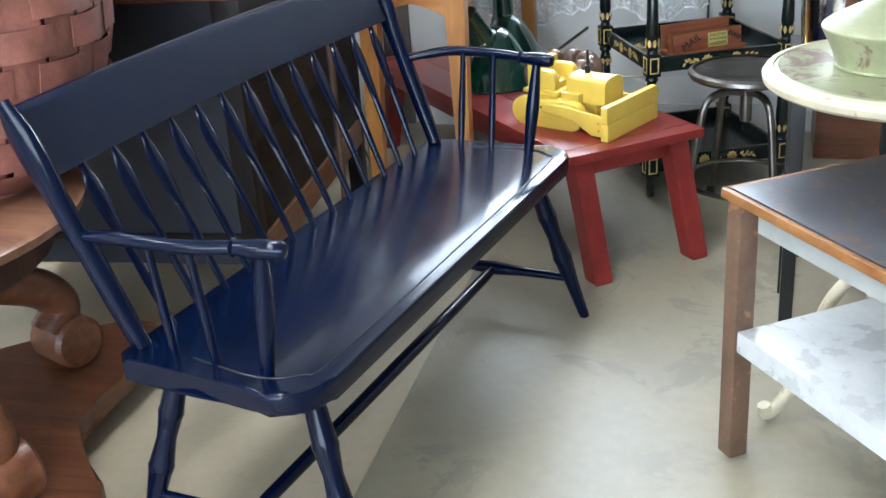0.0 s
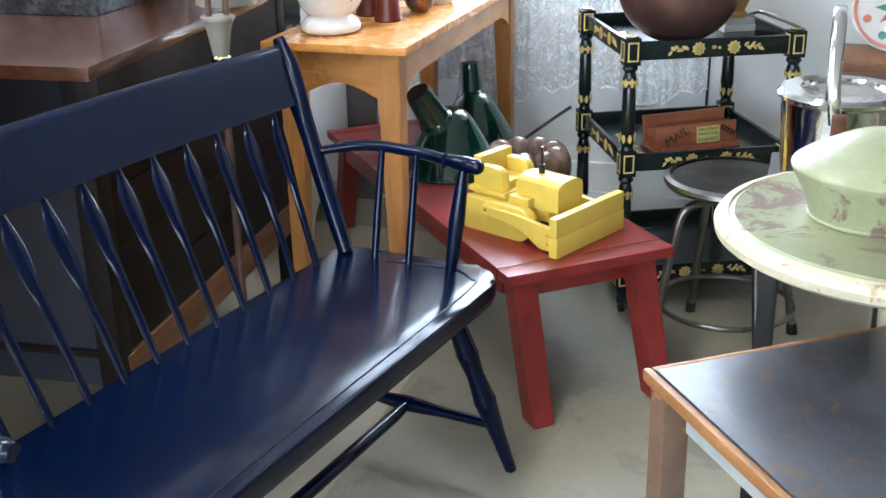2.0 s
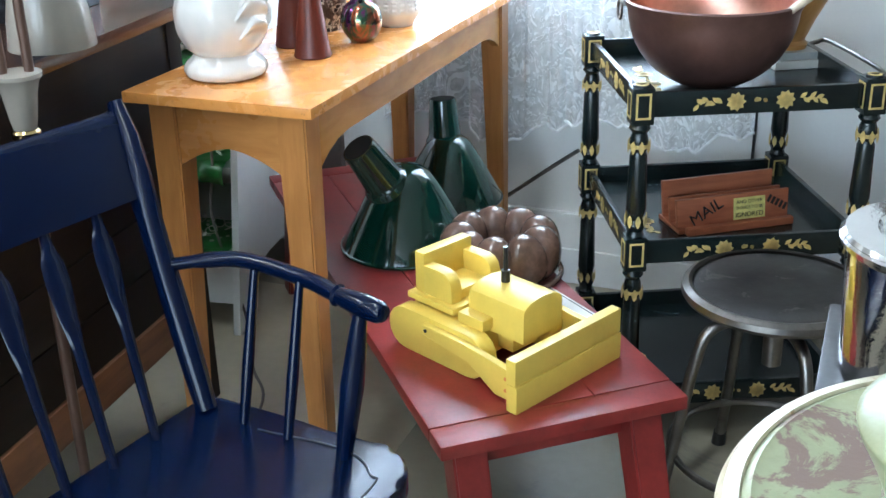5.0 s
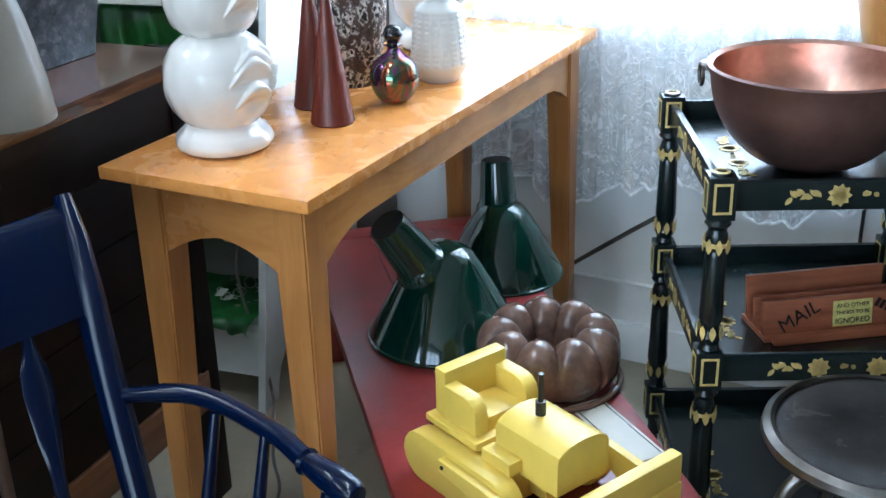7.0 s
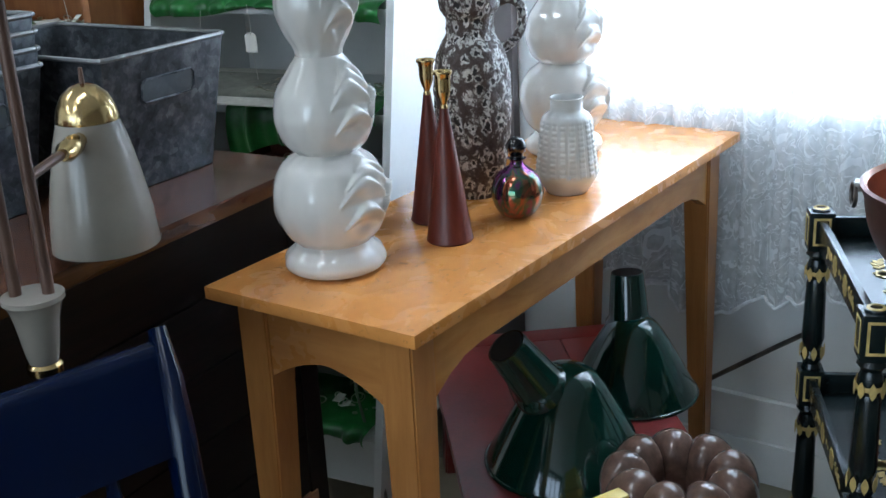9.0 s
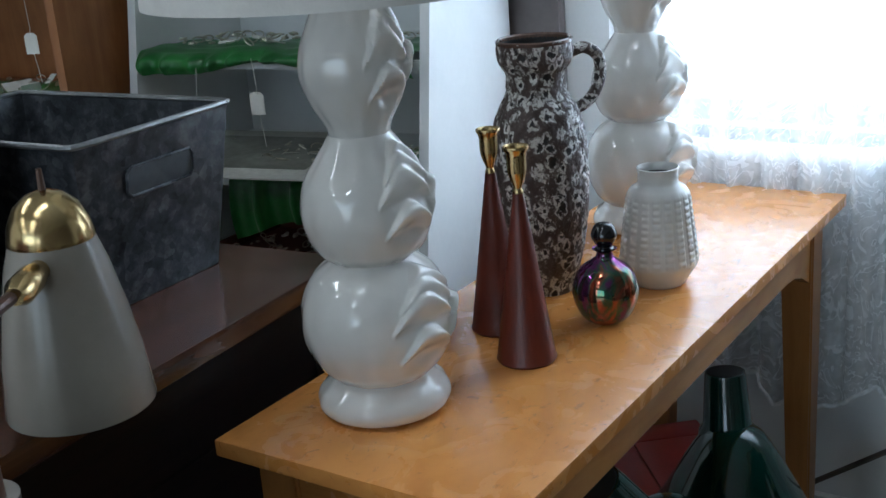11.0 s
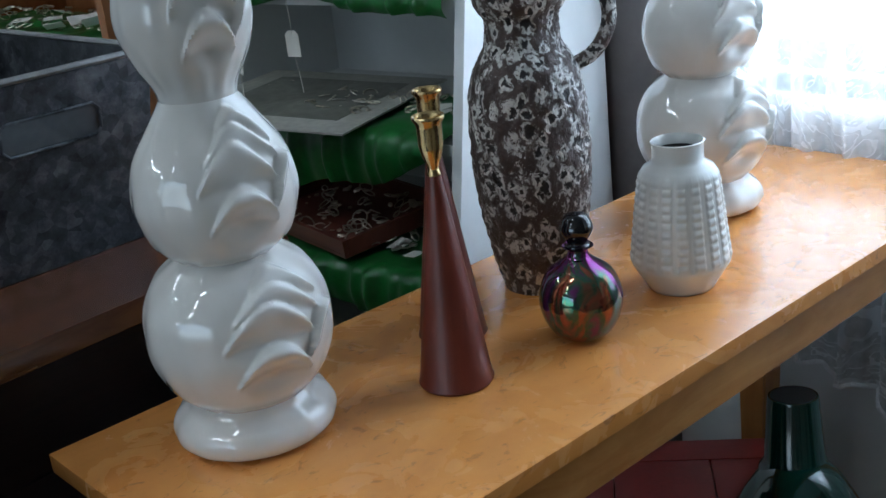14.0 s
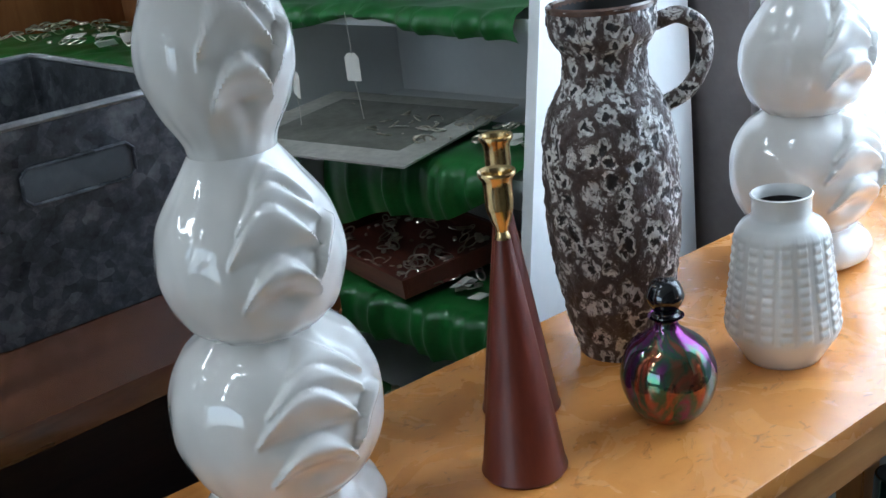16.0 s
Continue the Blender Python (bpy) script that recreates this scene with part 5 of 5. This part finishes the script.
# ---- pole lamp between settee and desk ----
def pole_lamp():
    t = thing("pole_lamp", pose(-0.298, -0.328, 0), "tan pole lamp with taupe cone shade and brass fittings", "lamp")
    part("base", lathe([(0, 0), (0.11, 0), (0.115, 0.008), (0.10, 0.02), (0.02, 0.03), (0, 0.03)], 40), M_tan, t)
    part("stem", turned((0, 0, 0.03), (0, 0, 0.838), [(0, 0.009), (1, 0.009)]), M_tan, t)
    part("brass_ring", lathe([(0.014, 0.83), (0.021, 0.833), (0.0215, 0.842), (0.018, 0.846)], 28), M_brass, t)
    part("socket_cup", lathe([(0.017, 0.8462), (0.020, 0.86), (0.026, 0.90), (0.031, 0.918), (0.036, 0.924), (0.036, 0.930), (0, 0.932)], 36), M_taupe, t)
    for dx, dy in ((-0.014, -0.012), (0.014, 0.012)):
        part("rod", turned((dx, dy, 0.93), (dx, dy, 1.75), [(0, 0.0075), (1, 0.0075)], 12), M_tan, t)
    sx, sy = -0.070, 0.168
    part("arm", turned((0.014, 0.012, 1.068), (sx + 0.045, sy - 0.07, 1.074), [(0, 0.006), (1, 0.006)], 10), M_tan, t)
    part("swivel", turned((sx + 0.056, sy - 0.086, 1.0735), (sx + 0.024, sy - 0.036, 1.076), [(0, 0.008), (0.2, 0.013), (0.7, 0.013), (0.9, 0.010), (1, 0.010)], 16), M_brass, t)
    sh = part("shade", lathe([(0.074, 0.895), (0.0745, 0.897), (0.069, 0.95), (0.060, 1.0), (0.050, 1.045), (0.0415, 1.072), (0.0405, 1.072), (0.058, 1.0), (0.073, 0.896)], 64), M_taupe, t, "taupe enamel cone shade", m=pose(sx, sy, 0.095) @ Matrix.Scale(0.93, 4))
    part("dome", lathe([(0.042, 1.071), (0.0425, 1.074), (0.039, 1.09), (0.031, 1.106), (0.018, 1.117), (0.006, 1.121), (0, 1.121)], 48), M_brass, sh, "polished brass dome")
    part("finial", turned((0, 0, 1.119), (0, 0, 1.142), [(0, 0.004), (1, 0.003)], 8), M_tan, sh)


pole_lamp()


# ---- the white bookcase with jewellery on green satin ----
def satin(x0, x1, depth, drop, seed):
    """Cloth over a shelf's front edge: rumpled on top, hanging in gathers in front; y 0 is the edge, z 0 the shelf."""
    rnd = random.Random(seed)
    ph = [rnd.uniform(0, 6.28) for _ in range(6)]
    bm = bmesh.new()
    nx, nv = int((x1 - x0) / 0.005), 34
    rows = []
    for j in range(nv + 1):
        v = j / nv
        row = []
        for i in range(nx + 1):
            x = x0 + (x1 - x0) * i / nx
            d = drop * (0.62 + 0.28 * math.sin(x * 9 + ph[0]) + 0.12 * math.sin(x * 23 + ph[1]))
            total = depth + d
            s = v * total
            g = 0.006 * math.sin(x * 95 + ph[2] + 3 * math.sin(x * 13)) + 0.004 * math.sin(x * 160 + ph[3])
            if s < depth:
                y = depth - s
                z = 0.008 + 0.012 * (0.5 + 0.5 * noise.noise((x * 16, y * 18, seed))) + 0.010 * max(0, noise.noise((x * 7, y * 9, seed + 5)))
            else:
                w = s - depth
                y = -0.012 - 0.6 * abs(g) - 0.010 * math.sin(min(1, w / max(d, 0.01)) * math.pi) + g
                z = 0.010 - w
            row.append(bm.verts.new((x, y, z)))
        rows.append(row)
    for a, b in zip(rows, rows[1:]):
        for i in range(nx):
            bm.faces.new((a[i], a[i + 1], b[i + 1], b[i]))
    return bm


def trinkets(x0, x1, y0, y1, z, count, seed):
    """Costume jewellery: chains, rings, stones and clips in a heap."""
    rnd = random.Random(seed)
    out = bmesh.new()
    for k in range(count):
        x, y = rnd.uniform(x0, x1), rnd.uniform(y0, y1)
        kind = rnd.random()
        if kind < 0.5:
            r, n = rnd.uniform(0.006, 0.017), 14
            tilt = pose(x, y, z + 0.006, rnd.uniform(-35, 35), rnd.uniform(-35, 35), rnd.uniform(0, 360))
            b = tube([(r * math.cos(6.2832 * q / n), r * 0.8 * math.sin(6.2832 * q / n), 0) for q in range(n + 1)], rnd.uniform(0.0009, 0.0018), 5)
        else:
            b = bmesh.new()
            bmesh.ops.create_icosphere(b, subdivisions=1, radius=rnd.uniform(0.003, 0.0075))
            tilt = pose(x, y, z + 0.004, 0, 0, rnd.uniform(0, 360)) @ Matrix.Diagonal((rnd.uniform(1, 2), 1, 0.6, 1))
        moved(b, tilt)
        me = bpy.data.meshes.new("tmp")
        b.to_mesh(me)
        b.free()
        out.from_mesh(me)
        bpy.data.meshes.remove(me)
    return out


def price_tag(m, string, label="white paper price tag on a string"):
    t = thing("price_tag", m, label, "tag", "price tags")
    part("card", prism([(-0.014, -0.042), (0.014, -0.042), (0.014, -0.006), (0.007, 0), (-0.007, 0), (-0.014, -0.006)], -0.0004, 0.0004), M_tag, t, m=pose(0, 0, 0, 90))
    part("string", tube([(0, 0.0, -0.006), (0.004, -0.003, 0.01), (-0.002, 0, string)], 0.0007, 5), M_tag, t)
    part("string", tube([(0.002, -0.001, -0.042), (0.005, 0.0, -0.07), (0.008, 0.0, -0.10)], 0.0007, 5), M_tag, t)


BC = pose(-0.585, 0.705, 0, 0, 0, 8)
BW, BD, BH = 0.64, 0.45, 1.62


def front_at(z):
    """The bookcase leans back: its front edge recedes with height."""
    return -0.115 + 0.19 * z



def bookcase():
    t = thing("white_bookcase", BC, "white painted bookcase lined with jewellery displays", "bookcase")
    f = front_at(0)
    side = [(f, 0.0), (f + 0.07, 0.0)] + [(f + 0.07 + 0.16 * (1 - math.cos(radians(q))), 0.14 * math.sin(radians(q))) for q in range(15, 91, 15)] + [(BD - 0.06 - 0.16 * (1 - math.cos(radians(q))), 0.14 * math.sin(radians(q))) for q in range(90, 14, -15)] + [(BD - 0.06, 0.0), (BD, 0.0), (BD, BH), (front_at(BH), BH)]
    turn = Matrix(((0, 0, 1, 0), (1, 0, 0, 0), (0, 1, 0, 0), (0, 0, 0, 1)))
    for x in (-0.018, -BW):
        part("side", moved(prism(side, 0, 0.018), turn), M_white, t, m=pose(x, 0, 0))
    part("back", box(-BW + 0.0182, -0.0182, BD - 0.012, BD - 0.002, 0.1, BH), M_white, t)
    part("top", box(-BW - 0.01, 0.01, front_at(BH) - 0.01, BD, BH + 0.0005, BH + 0.02, 0.003), M_white, t)
    for z in SHELVES:
        part("shelf", box(-BW + 0.0182, -0.0182, front_at(z) + 0.004, BD - 0.0125, z - 0.016, z), M_white, t)
    part("kick_board", box(-BW + 0.0182, -0.0182, front_at(0.15) + 0.01, front_at(0.15) + 0.025, 0.07, 0.1835), M_white, t)


SHELVES = (0.20, 0.42, 0.665, 0.875, 1.085, 1.33)
bookcase()
for k, (z, x0, x1, dp, dr) in enumerate(((0.20, -0.6, -0.03, 0.2, 0.03), (0.42, -0.6, -0.03, 0.16, 0.06), (0.665, -0.58, -0.03, 0.17, 0.085), (0.875, -0.40, -0.025, 0.2, 0.125), (0.875, -0.6, -0.46, 0.2, 0.06), (1.085, -0.61, -0.025, 0.17, 0.048))):
    solid("satin_cloth", satin(x0, x1, dp, dr, k + 3), M_satin, BC @ pose(0, front_at(z), z), "rumpled green satin cloth hanging over a shelf", "cloth", "satin cloths", smooth=80)
    ob = solid("costume_jewellery", trinkets(x0 + 0.02, x1 - 0.02, 0.03, dp - 0.02, z + 0.024, 70, k + 40), M_silver, BC @ pose(0, front_at(z), 0), "heap of silver and gilt costume jewellery", "jewellery", kind="stuff")
    solid("jewellery_cards", joined(*[moved(box(-0.016, 0.016, -0.010, 0.010, 0, 0.001), pose(random.uniform(x0 + 0.05, x1 - 0.05), random.uniform(0.02, 0.1), z + 0.03, random.uniform(-15, 15), random.uniform(-15, 15), random.uniform(0, 180))) for _ in range(5)]),
          M_tag, BC @ pose(0, front_at(z), 0), "small white cards among the jewellery", "cards", kind="stuff")

M_printed = mat("print_ink", (0.2, 0.2, 0.17), 0.5, vary=0.5, coarse=9)
pr = thing("old_print", BC @ pose(-0.385, 0.115, 0.905, 1, 2, 10), "faded mounted print lying on a shelf", "print")
part("mount", box(-0.185, 0.185, -0.165, 0.165, 0, 0.003), M_paper, pr, "pale grey mount")
part("image", box(-0.135, 0.135, -0.105, 0.12, 0.0032, 0.0036), M_printed, pr, "dark faded picture")

tr = thing("wooden_tray", BC @ pose(-0.34, 0.135, 0.6665 + 0.03, 4, 0, -14), "red-brown wooden tray of jewellery", "tray")
for b in (box(-0.16, 0.16, -0.11, 0.11, 0, 0.006), box(-0.16, 0.16, -0.11, -0.103, 0.0062, 0.03), box(-0.16, 0.16, 0.103, 0.11, 0.0062, 0.03), box(-0.16, -0.153, -0.1028, 0.1028, 0.0062, 0.03), box(0.153, 0.16, -0.1028, 0.1028, 0.0062, 0.03)):
    part("board", b, M_tray, tr)
solid("tray_jewellery", trinkets(-0.14, 0.14, -0.09, 0.09, 0.008, 80, 77), M_silver, BC @ pose(-0.34, 0.135, 0.6965, 4, 0, -14), "silver trinkets heaped in the tray", "jewellery", kind="stuff")
price_tag(BC @ pose(-0.335, 0.06, 1.035, 0, 0, 6), 0.06)
price_tag(BC @ pose(-0.47, 0.06, 1.0, 0, 12, -20), 0.08)


# ---- orange wooden display cabinet beyond the bookcase ----
def orange_cabinet():
    m = BC @ pose(-BW - 0.03, 0.0, 0)
    t = thing("display_cabinet", m, "orange-brown wooden display cabinet with green lining", "cabinet")
    part("side", box(-0.02, 0, -0.05, 0.38, 0, 1.6, 0.002), M_orange, t)
    part("side", box(-0.78, -0.76, -0.05, 0.38, 0, 1.6, 0.002), M_orange, t)
    part("back", box(-0.7598, -0.0202, 0.36, 0.378, 0.08, 1.6), M_orange, t)
    for z in (0.1, 0.55, 1.0, 1.38):
        part("shelf", box(-0.7598, -0.0202, -0.045, 0.3598, z - 0.02, z), M_orange, t)
    part("top", box(-0.8, 0.02, -0.07, 0.39, 1.6005, 1.63, 0.004), M_orange, t)
    for z, k in ((1.0, 21), (0.55, 25)):
        solid("satin_cloth", satin(-0.75, -0.03, 0.3, 0.05, k), M_satin, m @ pose(0, -0.045, z), "green satin cloth lining a cabinet shelf", "cloth", "satin cloths", smooth=80)
        solid("costume_jewellery", trinkets(-0.72, -0.05, 0.0, 0.2, z + 0.03, 90, k + 9), M_silver, m, "heap of silver and gilt costume jewellery", "jewellery", kind="stuff")
    solid("jewellery_cards", joined(*[moved(box(-0.018, 0.018, -0.012, 0.012, 0, 0.001), pose(random.uniform(-0.6, -0.05), random.uniform(0.0, 0.15), 1.04, random.uniform(-50, 50), random.uniform(-15, 15), random.uniform(0, 180))) for _ in range(9)]),
          M_tag, m, "white cards among the jewellery", "cards", kind="stuff")
    price_tag(m @ pose(-0.22, 0.1, 1.14, 0, 0, 15), 0.2, "white price tag hanging from a chain")


orange_cabinet()
solid("desk_cloth", satin(-0.14, 0.14, 0.16, 0.0, 61), M_satin, pose(-1.12, -0.42, 0.902, 0, 0, 40), "small crumpled green satin cloth on the desk", "cloth", "satin cloths", smooth=80)
solid("desk_jewellery", trinkets(-0.11, 0.11, 0.01, 0.14, 0.925, 60, 91), M_silver, pose(-1.12, -0.42, 0, 0, 0, 40), "silver jewellery heaped on the desk", "jewellery", kind="stuff")


# ---- mahogany pedestal table with a splint basket ----
def pedestal_table():
    t = thing("pedestal_table", pose(-0.905, -1.40, 0, 0, 0, 0), "mahogany pedestal table with scrolled supports", "table")
    part("tabletop", lathe([(0, 0.575), (0.42, 0.575), (0.445, 0.582), (0.45, 0.600), (0.435, 0.610), (0, 0.610)], 72), M_pedtop, t)
    part("apron", lathe([(0, 0.49), (0.36, 0.49), (0.372, 0.50), (0.372, 0.5748), (0, 0.5748)], 72), M_darkmahog, t)
    out = []
    for k in range(4):
        a0 = 65 + 90 * k
        out.append((0.62 * math.cos(radians(a0 - 6)), 0.62 * math.sin(radians(a0 - 6))))
        out.append((0.64 * math.cos(radians(a0)), 0.64 * math.sin(radians(a0))))
        out.append((0.62 * math.cos(radians(a0 + 6)), 0.62 * math.sin(radians(a0 + 6))))
        for q, r in ((18, 0.50), (30, 0.385), (45, 0.345), (60, 0.385), (72, 0.50)):
            out.append((r * math.cos(radians(a0 + q)), r * math.sin(radians(a0 + q))))
    part("platform", prism(out, 0.06, 0.11, 0.01), M_mahogany, t)
    for k in range(4):
        a = radians(65 + 90 * k)
        c, s = math.cos(a), math.sin(a)
        pts = curve_points([(c * r, s * r, z) for r, z in ((0.36, 0.20), (0.40, 0.25), (0.36, 0.31), (0.25, 0.37), (0.2, 0.43), (0.22, 0.49))], 6)
        sup = part("support", tube(pts, 0.045, 14, [(1.0, 1.0)] * len(pts)), M_mahogany, t)
        part("scroll", moved(lathe([(0, -0.06), (0.052, -0.06), (0.062, -0.05), (0.062, 0.05), (0.052, 0.06), (0, 0.06)], 32), Matrix.Translation((c * 0.40, s * 0.40, 0.172)) @ Matrix.Rotation(a, 4, "Z") @ Matrix.Rotation(radians(90), 4, "X")), M_mahogany, sup)
        part("foot", moved(lathe([(0, -0.05), (0.035, -0.05), (0.042, -0.04), (0.042, 0.04), (0.035, 0.05), (0, 0.05)], 28), Matrix.Translation((c * 0.53, s * 0.53, 0.0425)) @ Matrix.Rotation(a, 4, "Z") @ Matrix.Rotation(radians(90), 4, "X")), M_mahogany, t)


# mahogany copies: top lightened for the light falling on it, apron darker
M_pedtop = wood("lit_mahogany", (0.19, 0.085, 0.05), (0.36, 0.18, 0.105), 0.3, (3, 25, 25), 0.2)
M_darkmahog = wood("dark_mahogany", (0.03, 0.012, 0.008), (0.09, 0.035, 0.02), 0.4, (30, 30, 5))
pedestal_table()


def splint_basket():
    t = thing("splint_basket", pose(-0.828, -1.18, 0.6105, 0, 0, 22) @ Matrix.Scale(1.14, 4), "large red-stained woven splint basket", "basket")
    n, rows, h = 26, 7, 0.42

    def at(u, v, off):
        a = 2 * math.pi * u / n
        k = 0.235 + 0.055 * min(1, v * 1.6) + off
        c, s = math.cos(a), math.sin(a)
        sq = (abs(c) ** 4 + abs(s) ** 4) ** -0.25
        rr = k * (0.55 + 0.45 * sq) * (1 - 0.28 * max(0, 0.12 - v) / 0.12)
        return Vector((rr * c * 1.1, rr * s * 0.95, v * h))

    part("bottom", lathe([(0, 0.0), (0.2, 0.0), (0.2, 0.006), (0, 0.006)], 40), M_splint, t)
    # plain backing in a darkened splint colour, painting the shade behind the weave
    liner = bmesh.new()
    rings = [[liner.verts.new(at(u, v, -0.006)) for u in range(n)] for v in (0.01, 0.15, 0.4, 0.7, 1.0)]
    for p, q in zip(rings, rings[1:]):
        for u in range(n):
            liner.faces.new((p[u], p[(u + 1) % n], q[(u + 1) % n], q[u]))
    part("inner_backing", liner, M_shadesplint, t)
    for r in range(rows):
        for u in range(n):
            over = (r + u) % 2 == 0
            bm = bmesh.new()
            g = 0.06
            u0, u1 = (u - 0.22, u + 1.22) if over else (u + g, u + 1 - g)
            v0, v1 = (r + (0.08 if over else -0.1)) / rows, (r + (0.92 if over else 1.1)) / rows
            v0, v1 = max(v0, 0.01), min(v1, 1.0)
            grid = []
            for j in range(2):
                row = []
                for i in range(5):
                    k = i / 4
                    bulge = 0.004 + 0.009 * math.sin(math.pi * k) if over else 0.002
                    row.append(bm.verts.new(at(u0 + (u1 - u0) * k, v0 + (v1 - v0) * j, bulge)))
                grid.append(row)
            for i in range(4):
                bm.faces.new((grid[0][i], grid[0][i + 1], grid[1][i + 1], grid[1][i]))
            ret = bmesh.ops.extrude_face_region(bm, geom=list(bm.faces))
            for vtx in [e for e in ret["geom"] if isinstance(e, bmesh.types.BMVert)]:
                vtx.co += Vector((vtx.co.x, vtx.co.y, 0)).normalized() * 0.003
            part("splint", bm, M_splint, t)
    for v in (0.97, 0.90):
        pts = [at(u, v, 0.010) for u in list(range(n)) + [0]]
        part("rim_hoop", tube(pts, 0.010, 8), M_splint, t)


M_shadesplint = mat("shaded_splint", (0.12, 0.045, 0.035), 0.7, vary=0.4, coarse=30)
splint_basket()


# ---- things along the window wall ----
def hex_plate():
    t = thing("painted_plate", pose(1.118, 1.02, 0.645, -12, 0, 0), "white round plate painted with a folk star", "plate")
    face = pose(0, 0, 0.125, 90)
    part("disc", moved(lathe([(0, -0.004), (0.12, -0.004), (0.125, 0.0), (0.122, 0.006), (0.1, 0.003), (0, 0.003)], 64), face), M_ceramic, t)
    part("band", moved(lathe([(0.108, 0.0042), (0.118, 0.0062), (0.108, 0.0064)], 64), face), M_platered, t, "painted border")
    for k in range(8):
        a = 45 * k
        pts = [(0.0, 0.0), (0.022, -0.013), (0.062, 0.0), (0.022, 0.013)]
        c, s = math.cos(radians(a)), math.sin(radians(a))
        part("petal", moved(prism([(x * c - y * s, x * s + y * c) for x, y in pts], 0.0032, 0.0042), face), (M_plategreen, M_platered, M_label, M_plateblue)[k % 4], t)
        c, s = math.cos(radians(a + 22.5)), math.sin(radians(a + 22.5))
        part("dot", moved(lathe([(0.012, 0.0032), (0.012, 0.0046), (0, 0.0048)], 16), face @ pose(0.085 * c, 0.085 * s, 0)), (M_platered, M_plategreen)[k % 2], t)


M_platered = mat("plate_red", (0.5, 0.09, 0.03), 0.25)
M_plategreen = mat("plate_green", (0.03, 0.16, 0.09), 0.25)
M_plateblue = mat("plate_blue", (0.04, 0.10, 0.25), 0.25)
hex_plate()
ch = thing("wooden_chest", pose(1.16, 1.0, 0), "brown wooden chest holding up a plate", "chest")
part("body", box(-0.19, 0.25, -0.13, 0.12, 0.0, 0.615, 0.004), M_mahogany, ch)
part("lid", box(-0.20, 0.26, -0.14, 0.13, 0.6155, 0.645, 0.005), M_rail, ch)
pic = thing("picture_frame", pose(1.15, Y1 - 0.004, 0.835), "dark wooden picture frame on the white wall", "picture frame")
for b in (box(-0.30, 0.55, -0.024, 0, 0, 0.06, 0.004), box(-0.30, 0.55, -0.024, 0, 0.5, 0.56, 0.004), box(-0.30, -0.24, -0.024, 0, 0.0605, 0.4995, 0.004), box(0.49, 0.55, -0.024, 0, 0.0605, 0.4995, 0.004)):
    part("moulding", b, M_trim, pic)
part("picture", box(-0.239, 0.489, -0.012, -0.002, 0.061, 0.499), M_paper, pic)
solid("wall_cable", tube([(0.590, Y1 - 0.006, 0.1), (0.588, Y1 - 0.006, 0.4), (0.592, Y1 - 0.006, 0.87)], 0.004, 8), M_black, pose(0, 0, 0), "thin dark cable running up the wall", "cable")
solid("curtain_stick", tube([(-0.14, Y1 - 0.035, 0.165), (0.10, Y1 - 0.07, 0.355), (0.16, Y1 - 0.075, 0.40)], 0.0055, 8), M_iron, pose(0, 0, 0), "thin grey rod leaning on the wall", "rod")
solid("power_cord", tube(curve_points([(-0.66, 0.665, 0.62), (-0.64, 0.655, 0.45), (-0.655, 0.65, 0.30), (-0.61, 0.64, 0.15), (-0.55, 0.60, 0.04), (-0.45, 0.45, 0.006), (-0.35, 0.32, 0.006), (-0.28, 0.05, 0.006)], 6), 0.0035, 8), M_trim, pose(0, 0, 0), "dark power cord trailing down to the floor", "cord")
